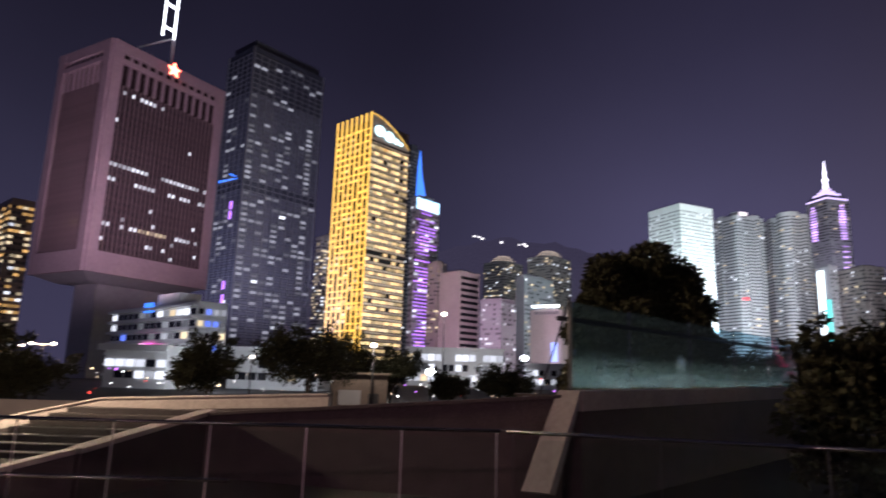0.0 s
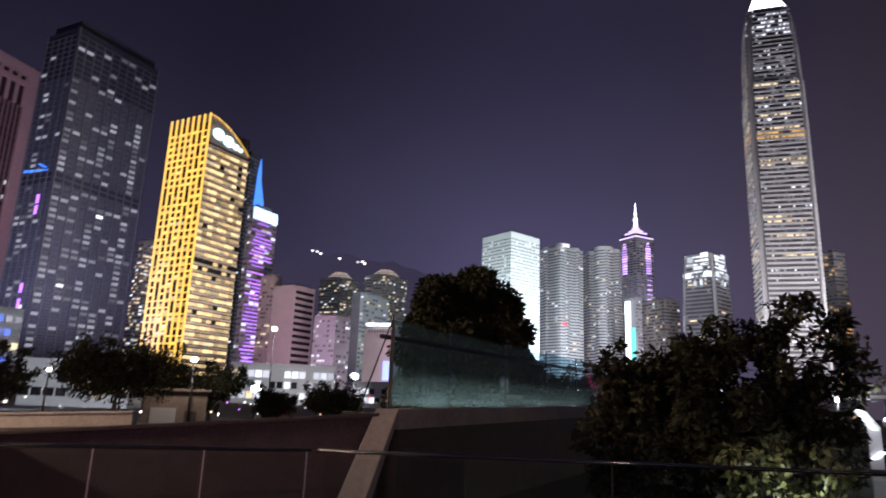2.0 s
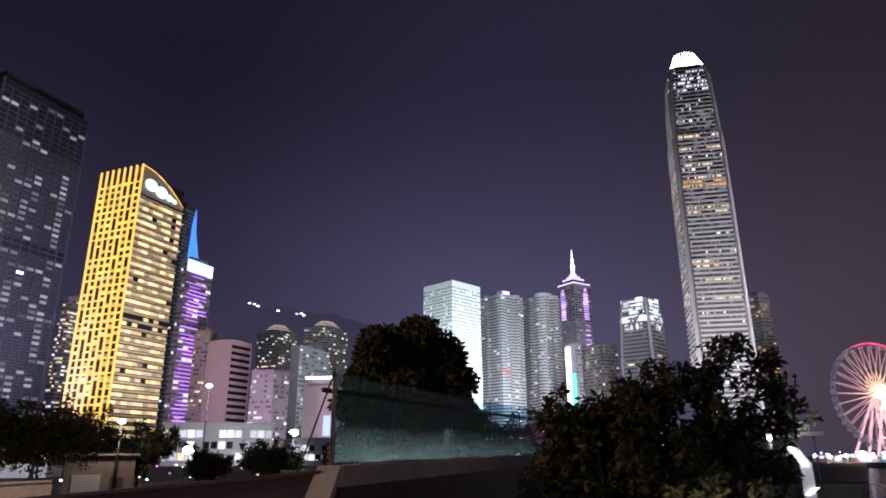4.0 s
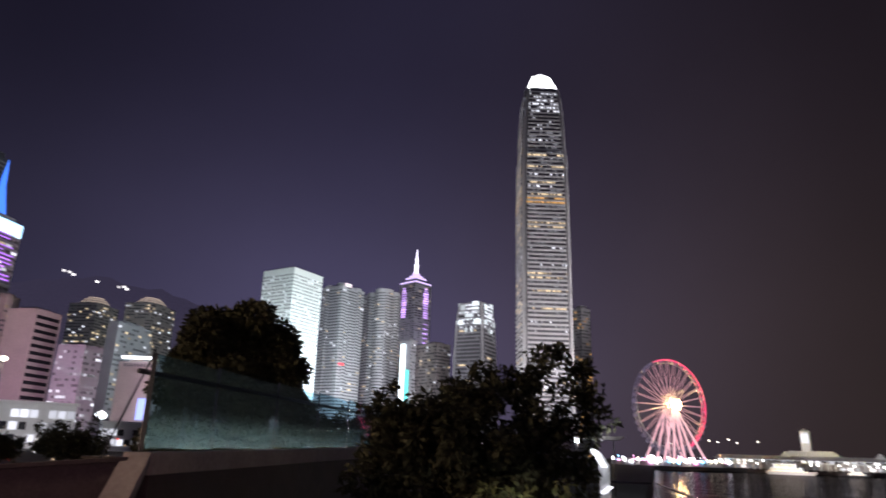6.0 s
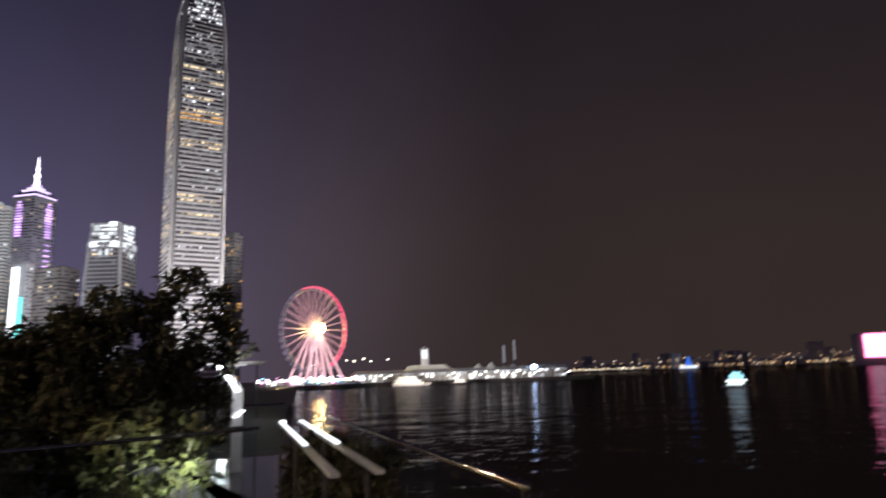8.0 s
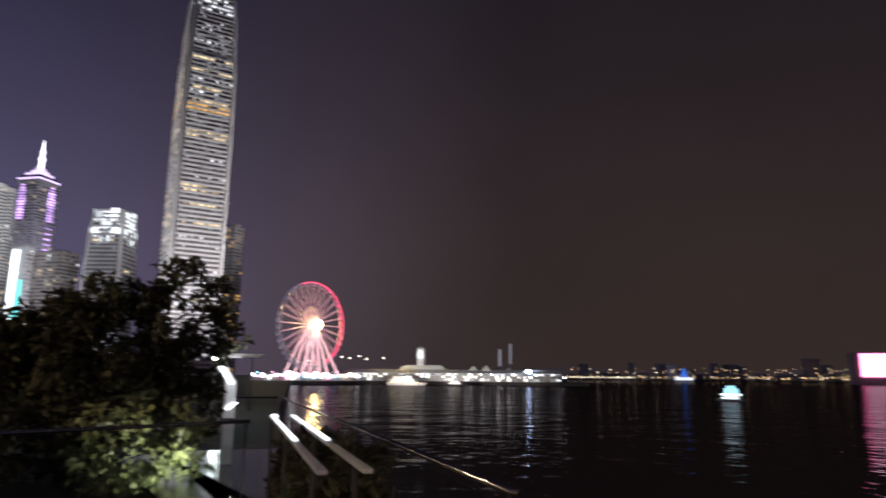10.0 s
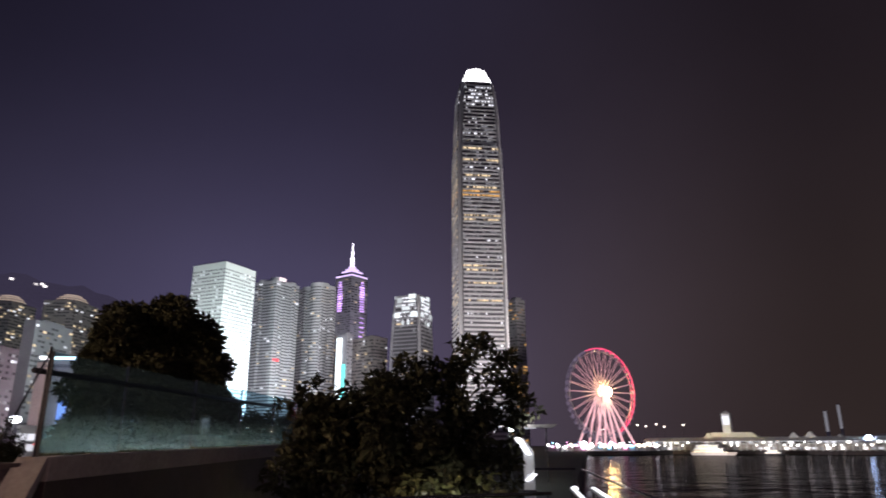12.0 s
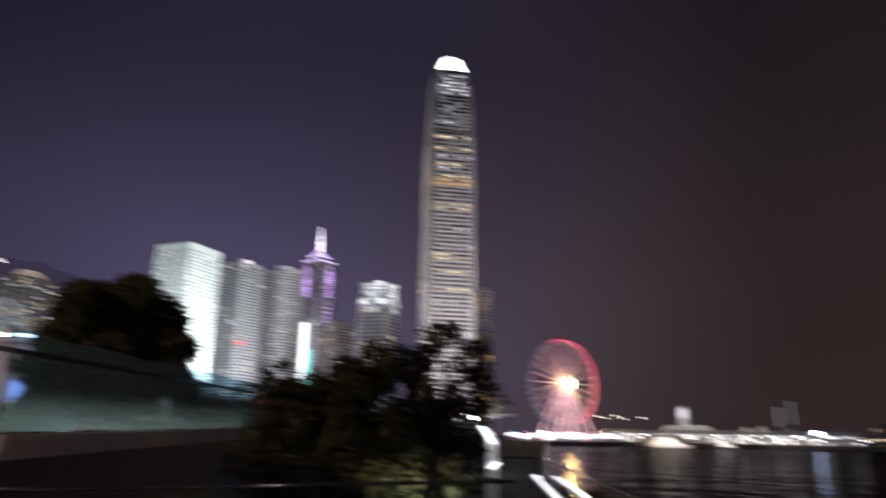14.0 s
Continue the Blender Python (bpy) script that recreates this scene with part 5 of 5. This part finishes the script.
TAN_WALL = mat("tan_render", (0.16, 0.122, 0.10), 0.85, 0, 0.7, 0.3, 0.2)


def kiosk(x, y, yaw, w, top, label):
    root = thing("park_kiosk", x, y, GROUND_Z, label, "kiosk", yaw, "park kiosks")
    h = top - GROUND_Z
    part("body", Geo().box((0, 0, h / 2), (w, 3.0, h)), TAN_WALL, root, bevel=0.03)
    part("roof", Geo().box((0, 0, h + 0.09), (w + 0.5, 3.5, 0.18)), TAN_WALL, root, bevel=0.02)
    part("door", Geo().box((w * 0.25, -1.53, 1.05), (0.95, 0.08, 2.1)), DARK_METAL, root)
    part("shutter", Geo().box((-w * 0.18, -1.53, 1.7), (w * 0.4, 0.08, 1.3)), GREY_CLAD, root)


kiosk(-7.6, 62, 6, 5.0, 1.75, "beige flat-roofed park kiosk near a lamp")
kiosk(9.2, 63, -8, 4.2, 0.3, "low beige service box in the park")


def low_block():
    """White terraced block before the barracks tower."""
    t = Tower("white_low_block", -60, 159, 48, 50, 8, GROUND_Z, 18.5, WHITE_CLAD, "white terraced low block with shop-lit windows", "low building")
    r = t.root
    o, u, w = t.left
    part("upper_floor", Geo().box((4, 18, t.h + 1.5), (6, 12, 3)), WHITE_CLAD, r)
    part("blue_sign", Geo().box((-0.4, 26, t.h - 0.5), (0.5, 5, 2.6)), BLUE_LED, r)
    part("pink_sign", Geo().box((-2.2, 21.5, 8.6), (0.5, 7.5, 3.4)), PINK_LED, r, "pink lit shop sign")
    part("pink_sign_core", Geo().box((-2.6, 23, 9.2), (0.3, 3.0, 2.0)), lit("pale_pink_sign", (1.0, 0.7, 0.9), 2.4, 0.0), r)
    rr = random.Random(7)

    def pick(row, col):
        x = rr.random()
        return 1 if x < 0.15 else (2 if x < 0.23 else (4 if x < 0.28 else (3 if x < 0.5 else 0)))

    facade(r, o, u, w, 2, t.h - 1, 14, 6, 0.72, 0.5, pick, [GLASS_DARK, LIT_WHITE, LIT_WARM, LIT_SOFT, LIT_BLUE], 80, [GLASS_DARK, ONE_WHITE, ONE_WARM, ONE_SOFT, LIT_BLUE], 0.3)
    ledges(r, o, u, w, [2 + (t.h - 3) / 6 * i for i in range(7)], 0.7, 1.6, WHITE_CLAD, "terrace")
    o, u, w = t.right
    facade(r, o, u, w, 2, t.h - 1, 4, 6, 0.6, 0.45, pick, [GLASS_DARK, LIT_WHITE, LIT_WARM, LIT_SOFT, LIT_BLUE], 24, [GLASS_DARK, ONE_WHITE, ONE_WARM, ONE_SOFT, LIT_BLUE], 0.3)


low_block()
flood(-66, 139, 8, (-84, 178, 9), 9500, (0.95, 0.9, 1.0), 90)


def hall(name, x, y, yaw, wl, wr, top, cols, seed, label, rows=3):
    t = Tower(name, x, y, yaw, wl, wr, GROUND_Z, top, WHITE_CLAD, label, "low building")
    o, u, w = t.left
    facade(t.root, o, u, w, 1.5, t.h - 2.5, cols, rows, 0.8, 0.62, chance(seed, (0.4, 0), (0.25, 1), (0.08, 2), (0.05, 3)), [LIT_WHITE, GLASS_DARK, LIT_WARM, LIT_SOFT], 60,
           [ONE_WHITE, GLASS_DARK, ONE_WARM, ONE_SOFT], 0.3)
    o, u, w = t.right
    facade(t.root, o, u, w, 1.5, t.h - 2.5, 4, rows, 0.6, 0.5, chance(seed + 50, (0.3, 0), (0.6, 1)), [LIT_SOFT, GLASS_DARK], 12, [ONE_SOFT, GLASS_DARK], 0.3)
    part("roof_edge", Geo().box((-0.5, wl / 2, t.h - 0.6), (2.0, wl + 1.5, 1.2)), WHITE_CLAD, t.root)
    return t


hall("city_hall", 30, 329, 86, 48, 12, 17, 14, 91, "long white low hall with lit ground floor")
flood(10, 280, 0, (8, 330, 8), 30000, (1.0, 0.95, 0.9), 110)
hall("pavilion", -28, 150, 80, 22, 8, 7.5, 9, 92, "white lit pavilion behind the trees", 2)
hall("pavilion", -54, 130, 78, 14, 8, 6.5, 6, 93, "small white lit pavilion beside the block", 2)
flood(-40, 115, 0, (-42, 150, 4), 14000, (0.95, 0.97, 1.0), 110)
hall("market_hall", 66, 300, 62, 30, 10, 10, 10, 94, "low shop hall with lit fronts", 2)

# signs and vehicle lights along the road
road = thing("road_lights", 0, 108, GROUND_Z, "row of small road and shop lights", "lights", kind="stuff")
rr = random.Random(17)
g = Geo()
for i in range(130):
    a = radians(rr.uniform(-34, 33))
    d = rr.uniform(90, 125)
    g.ball((d * math.sin(a), d * math.cos(a) - 108, rr.uniform(0.6, 4.2)), rr.uniform(0.06, 0.17), 6, 4, 1, rr.choice((0, 0, 0, 1, 1, 2, 3)))
part("light", g, [lit("road_white", (1, 0.95, 0.85), 3.5), lit("road_warm", (1, 0.7, 0.4), 3.0), lit("road_red", (1, 0.06, 0.04), 2.0), lit("road_violet", (0.7, 0.2, 1.0), 2.0)], road)

# houses on the hillside
hl = thing("hillside_lights", 150, 1800, 300, "few small house lights high on the mountain", "lights", kind="stuff")
g = Geo()
for az, el in ((-2.5, 12.4), (-2.9, 12.35), (-3.2, 12.2), (-4.9, 11.9), (-6.5, 11.7), (-6.9, 11.75), (-7.1, 11.6)):
    d = 1700
    g.box((d * math.sin(radians(-az)) - 150, d * math.cos(radians(az)) - 1800, 1.6 + d * math.tan(radians(el)) - 300), (7, 5, 4))
part("house_light", g, lit("hill_house_light", (0.95, 0.9, 0.85), 1.3), hl)


# ---- observation wheel ----
def wheel():
    cx, cy, hub_z, R = 371.6, 286.2, 36.2, 29.6
    root = thing("observation_wheel", cx, cy, GROUND_Z, "large white observation wheel lit red and pink", "ferris wheel", -9.4)
    hz = hub_z - GROUND_Z
    n = 84
    for y, m, nm in ((-1.3, None, "front_rim"), (1.3, None, "back_rim")):
        for k, (a0, a1, mm) in enumerate(((-62, 112, RIM_LED), (112, 298, lit("pale_rim_led", (0.5, 0.42, 0.62), 0.22, 0.3)))):
            g = Geo()
            steps = 42
            for i in range(steps):
                a, b = radians(a0 + (a1 - a0) * i / steps), radians(a0 + (a1 - a0) * (i + 1) / steps)
                g.tube((R * math.cos(a), y, hz + R * math.sin(a)), (R * math.cos(b), y, hz + R * math.sin(b)), 0.36 if y < 0 and k == 0 else 0.26, n=6)
            part(nm, g, mm, root)
    inner = Geo()
    for i in range(n):
        a, b = 2 * math.pi * i / n, 2 * math.pi * (i + 1) / n
        inner.tube((R * 0.93 * math.cos(a), 0, hz + R * 0.93 * math.sin(a)), (R * 0.93 * math.cos(b), 0, hz + R * 0.93 * math.sin(b)), 0.16, n=5)
        e = R if i % 2 else R * 0.93
        e2 = R * 0.93 if i % 2 else R
        inner.tube((e * math.cos(a), 0, hz + e * math.sin(a)), (e2 * math.cos(b), 0, hz + e2 * math.sin(b)), 0.10, n=4)
    part("rim_truss", inner, WHITE_PAINT, root)
    for i in range(28):
        a = 2 * math.pi * i / 28
        for y in (-2.4, 2.4):
            part("spoke", Geo().tube((1.2 * math.cos(a), y, hz + 1.2 * math.sin(a)), (R * 0.95 * math.cos(a), y * 0.35, hz + R * 0.95 * math.sin(a)), 0.24, 0.2, 5), ROSE_LED, root)
    # cabins lightened by a faint lilac glow in their material
    cab = Geo().ball((0, 0, -1.4), 1.25, 10, 8, 1.1).mesh("gondola", lit("gondola_glow", (0.55, 0.42, 0.62), 0.16, 0.4, False))
    for i in range(42):
        a = 2 * math.pi * (i + 0.5) / 42
        ob = new("gondola", cab)
        ob.parent, ob.location = root, ((R + 0.6) * math.cos(a), 0, hz + (R + 0.6) * math.sin(a))
    hub = part("hub", Geo().tube((0, -4.2, hz), (0, 4.2, hz), 2.3, n=20), DARK_METAL, root)
    part("hub_floodlight", Geo().ball((0.6, -4.9, hz), 3.1, 14, 8), HUB_GLOW, hub, "very bright warm floodlight")
    for sx, sy in ((-17, -9), (-9, -10), (1, -10), (9, -10), (19, -11), (-17, 9), (-6, 10), (6, 10), (19, 11)):
        part("leg", Geo().tube((sx, sy, 0), (0, 3.6 if sy > 0 else -3.6, hz), 0.82, 0.6, 8), LEG_GLOW, root)
    part("platform", Geo().box((0, 0, 0.8), (46, 26, 1.6)), GREY_CLAD, root)


wheel()


def fairground():
    rr = random.Random(23)
    tints = [((1.0, 0.95, 0.9), 5), ((1.0, 0.85, 0.6), 4), ((0.3, 0.7, 1.0), 3), ((1.0, 0.4, 0.7), 3), ((1.0, 1.0, 1.0), 7)]
    mats = [lit("stall_light", c, s * 1.8, 0.2) for c, s in tints]
    for i in range(26):
        s = rr.random()
        az = -47.6 - 8.8 * (i + rr.random()) / 26
        d = 425 + rr.uniform(0, 25)
        x, y = d * math.sin(radians(-az)), d * math.cos(radians(az))
        root = thing("fair_stall", x, y, GROUND_Z, "small fairground stall with bright lights", "stall", rr.uniform(-60, -30), "fair stalls")
        w = rr.uniform(3.2, 6)
        booth = part("booth", Geo().box((0, 0, 1.3), (w, 3, 2.6)), rr.choice((WHITE_PAINT, GREY_CLAD, BEIGE_CLAD)), root)
        part("roof", Geo().prism([(-w / 2 - 0.3, -1.8), (w / 2 + 0.3, -1.8), (w / 2 + 0.3, 1.8), (-w / 2 - 0.3, 1.8)], [(-0.3, -0.2), (0.3, -0.2), (0.3, 0.2), (-0.3, 0.2)], 2.6, 4.0), WHITE_PAINT, root)
        for q in range(2):
            part("string_light", Geo().ball((rr.uniform(-2.5, 2.5), -2.1, rr.uniform(2.2, 5.5)), rr.uniform(0.2, 0.45), 6, 4), rr.choice(mats), root)
        part("lamp", Geo().ball((rr.uniform(-1, 1), -2.0, 2.6 + rr.uniform(-0.4, 1.2)), (2.3 if i in (9, 15) else rr.uniform(0.45, 1.3)), 8, 5), rr.choice(mats), booth)


fairground()


# lamps along the quay behind the wheel
for x, y, top in ((404, 292, 13.5), (411, 287, 15.0), (415, 283, 14.2), (419, 277, 15.6), (424, 274, 13.8), (429, 262, 14.6), (392, 303, 12.0)):
    street_lamp(x, y, top, "quay lamp with a small warm head", STREET_GLOW, 0.5, group="quay lamps")


# ---- ferry pier ----
def pier():
    x0, y0, x1, y1 = 398.6, 273.4, 440, 128
    w = math.hypot(x1 - x0, y1 - y0)
    root = thing("ferry_pier", x0, y0, WATER_Z, "long white two-storey ferry pier with lit colonnade", "pier", math.degrees(math.atan2(y1 - y0, x1 - x0)))
    # local x along the pier; the near side is -y
    part("deck", Geo().box((w / 2, 8, 1.0), (w, 18, 2.0)), DARK_STONE, root)
    part("back_wall", Geo().box((w / 2, 11, 4.6), (w - 4, 1.0, 5.2)), BEIGE_CLAD, root)
    part("upper_floor", Geo().box((w / 2, 8, 6.3), (w + 1, 18.5, 0.5)), WHITE_CLAD, root)
    part("roof", Geo().prism([(-1.5, -2.2), (w + 1.5, -2.2), (w + 1.5, 18), (-1.5, 18)], [(1, 3), (w - 1, 3), (w - 1, 13), (1, 13)], 8.2, 10.4), SILVER_CLAD, root)
    col = Geo().box((0, 0, 5.0), (0.5, 0.5, 6.0)).mesh("column", WHITE_CLAD)
    bays = [Geo().box((0, 0, 0), (2.5, 0.3, 1.5 if k else 1.1)).mesh("lit_bay", m) for k, m in enumerate((ONE_WHITE, ONE_SOFT, lit("bright_bay", (1.0, 0.97, 0.9), 2.2, 0.4, False)))]
    lampm = Geo().ball((0, 0, 0), 0.45, 8, 5).mesh("lamp", lit("pier_lamp", (1.0, 0.96, 0.88), 10.0, 0.6, False))
    n = 40
    rr = random.Random(29)
    for i in range(n + 1):
        ob = new("column", col)
        ob.parent, ob.location = root, (w * i / n, -1.0, 0)
        for z in (3.6, 7.1):
            if i < n and rr.random() < 0.72:
                ob = new("lit_bay", bays[rr.randrange(3)])
                ob.parent, ob.location = root, (w * (i + 0.5) / n, 10.3 if z < 5 else 1.6, z)
        if rr.random() < 0.62:
            ob = new("lamp", lampm)
            ob.parent, ob.location = root, (w * (i + 0.5) / n, 0.5, rr.choice((5.4, 5.4, 7.2)))
    part("light_line", Geo().box((w / 2, 0.6, 7.75), (w - 2, 0.3, 0.18)), LIT_WHITE, root)
    # gables, clock tower
    for s, k in ((0.27, 0.75), (0.60, 0.7), (0.66, 0.8), (0.76, 0.5)):
        x = w * s
        part("gable", Geo().prism([(x - 5 * k, 1), (x + 5 * k, 1), (x + 5 * k, 9), (x - 5 * k, 9)], [(x - 0.5, 4), (x + 0.5, 4), (x + 0.5, 6), (x - 0.5, 6)], 9.0, 9.0 + 5.5 * k), WHITE_CLAD, root)
    tw = Geo().box((w * 0.346, 8, 17.0), (5.0, 5.0, 16))
    tw.prism([(w * 0.346 - 3.1, 4.9), (w * 0.346 + 3.1, 4.9), (w * 0.346 + 3.1, 11.1), (w * 0.346 - 3.1, 11.1)],
             [(w * 0.346 - 0.4, 7.6), (w * 0.346 + 0.4, 7.6), (w * 0.346 + 0.4, 8.4), (w * 0.346 - 0.4, 8.4)], 25.0, 26.8)
    ct = part("clock_tower", tw, WHITE_CLAD, root)
    part("tower_light", Geo().box((w * 0.346, 5.4, 21.0), (4.2, 0.3, 5.4)), LIT_WHITE, ct)
    part("tower_wing", Geo().prism([(w * 0.24, 2), (w * 0.48, 2), (w * 0.48, 14), (w * 0.24, 14)], [(w * 0.28, 6), (w * 0.44, 6), (w * 0.44, 10), (w * 0.28, 10)], 9, 13.5), WHITE_CLAD, root)
    part("blue_floodlight", Geo().ball((w * 0.857, -1.4, 9.4), 1.3, 10, 6), lit("blue_white_flood", (0.5, 0.72, 1.0), 60, 0.0), root, "blue-white floodlight")
    return root


pier()
# unseen spot added just above the water to brighten the pier front
flood(330, 190, WATER_Z + 1, (425, 195, 8), 190000, (1.0, 0.94, 0.84), 100, 2)


def boat(name, x, y, yaw, ln, label, glow, hull):
    root = thing(name, x, y, WATER_Z, label, "boat", yaw)
    part("hull", Geo().prism([(-ln * 0.42, -ln * 0.09), (ln * 0.36, -ln * 0.09), (ln * 0.5, 0), (ln * 0.36, ln * 0.09), (-ln * 0.42, ln * 0.09)],
                             [(-ln * 0.46, -ln * 0.12), (ln * 0.40, -ln * 0.12), (ln * 0.58, 0), (ln * 0.40, ln * 0.12), (-ln * 0.46, ln * 0.12)], -0.2, ln * 0.07), hull, root)
    cab = part("cabin", Geo().box((-ln * 0.04, 0, ln * 0.11), (ln * 0.66, ln * 0.19, ln * 0.08)), WHITE_CLAD, root)
    top = part("upper_cabin", Geo().box((-ln * 0.06, 0, ln * 0.185), (ln * 0.46, ln * 0.16, ln * 0.07)), WHITE_CLAD, root)
    part("roof", Geo().box((-ln * 0.06, 0, ln * 0.23), (ln * 0.52, ln * 0.19, ln * 0.012)), WHITE_CLAD, root)
    pane = Geo().box((0, 0, 0), (ln * 0.055, 0.12, ln * 0.045)).mesh("window", glow)
    for k, z in ((9, 0.112), (6, 0.19)):
        for i in range(k):
            for s in (-1, 1):
                ob = new("window", pane)
                ob.parent, ob.location = cab if k == 9 else top, (-ln * 0.05 + (i - (k - 1) / 2) * ln * 0.07, s * ln * (0.097 if k == 9 else 0.082), ln * z)
    part("mast", Geo().tube((-ln * 0.05, 0, ln * 0.23), (-ln * 0.05, 0, ln * 0.34), 0.1, n=6), GREY_CLAD, root)
    return root


boat("ferry", 195.7, 10.6, 62, 7.6, "small ferry glowing bright white on the water", lit("ferry_light", (0.85, 1.0, 1.0), 1.8, 0.2, False), WHITE_CLAD)
part("deck_light_line", Geo().box((-0.3, 0, 1.75), (5.0, 1.75, 0.5)), lit("ferry_deck_light", (0.88, 1.0, 1.0), 1.6, 0.1), bpy.data.objects["ferry"])
part("upper_deck_light", Geo().box((-0.4, 0, 2.75), (3.2, 1.5, 1.2)).box((-0.4, 0, 3.7), (1.8, 1.1, 0.7)), lit("ferry_upper_light", (0.35, 0.85, 1.0), 1.2, 0.2), bpy.data.objects["ferry"])
b = boat("junk_boat", 374, 212, -73, 25, "moored tour boat with yellow-lit decks", lit("boat_warm_light", (1.0, 0.82, 0.45), 0.8, 0.3, False), BEIGE_CLAD)
part("deck_light_line", Geo().box((0, -2.8, 1.7), (20, 0.2, 0.5)), lit("boat_deck_light", (1.0, 0.8, 0.4), 1.6, 0.1), b)
boat("sampan", 396, 186, -73, 12, "small moored boat with a warm lamp", lit("sampan_light", (1.0, 0.85, 0.6), 1.6, 0.3, False), DARK_METAL)

# ---- far shore ----
fs = thing("far_shore_buildings", 2150, 0, WATER_Z, "distant low waterfront buildings along the far shore", "buildings", kind="stuff")
fl = thing("far_shore_lights", 2150, 0, WATER_Z, "many tiny orange and white lights of the far shore", "lights", kind="stuff")
gb, gl = Geo(), Geo()
rr = random.Random(37)
for i in range(150):
    az = -74.3 - 30 * rr.random()
    d = rr.uniform(2050, 2280)
    x, y = d * math.sin(radians(-az)) - 2150, d * math.cos(radians(az))
    tall = rr.uniform(6, 22) if rr.random() < 0.85 else rr.uniform(30, 62)
    gb.box((x, y, tall / 2), (rr.uniform(10, 40), rr.uniform(10, 40), tall), rr.uniform(0, 1))
for i in range(330):
    az = -74.3 - 30 * rr.random() ** 0.9
    d = rr.uniform(1980, 2040)
    x, y = d * math.sin(radians(-az)) - 2150, d * math.cos(radians(az))
    up = rr.uniform(5, 10) if rr.random() < 0.55 else rr.uniform(8, 34)
    gl.ball((x, y, up), rr.uniform(0.8, 1.9), 6, 4, 0.8, rr.choice((0, 0, 0, 1)))
for i in range(34):
    az = -74.3 - 5.4 * i / 33
    d = 1975
    gl.ball((d * math.sin(radians(-az)) - 2150, d * math.cos(radians(az)), 6), 1.9, 6, 4, 0.8, 1)
part("building_row", gb, GREY_CLAD, fs)
part("light_row", gl, [SHORE_GLOW, lit("shore_white", (1.0, 0.85, 0.6), 1.8, 0.6)], fl)
for x, y, hh, ww in ((1398, 548, 68, 6), (1412, 528, 80, 5)):
    t = thing("far_tower", x, y, WATER_Z, "slim pale tower far across the harbour", "tower block", 20, "far towers")
    part("body", Geo().box((0, 0, hh / 2), (ww, ww, hh)), WHITE_CLAD, t)
    part("light_face", Geo().box((-ww / 2 - 0.3, 0, hh * 0.7), (0.4, ww * 0.8, hh * 0.55)), LIT_DIM, t)
sg = thing("blue_lit_pavilion", 2010, 226, WATER_Z, "small blue-lit landmark on the far shore", "landmark", 0)
part("blue_cone", Geo().tube((0, 0, 8), (0, 0, 34), 9, 2, 10), lit("landmark_blue_light", (0.05, 0.22, 1.0), 0.6, 0.0), sg)
part("base", Geo().box((0, 0, 4), (44, 44, 8)), lit("landmark_base_light", (0.8, 0.9, 1.0), 0.9, 0), sg)
sc = thing("screen_building", 893, -112, WATER_Z, "waterfront block with a huge glowing pink screen", "building", 7)
part("body", Geo().box((8, 0, 18), (14, 60, 36)), GREY_CLAD, sc)
part("screen", Geo().box((0.4, -8, 22), (0.8, 58, 26)), lit("pink_screen", (1.0, 0.20, 0.40), 5.0, 0.0), sc, "glowing pink LED screen")
part("screen_core", Geo().box((-0.2, -4, 24), (0.4, 40, 16)), lit("pink_white_screen", (1.0, 0.8, 0.85), 4.0, 0.0), sc)
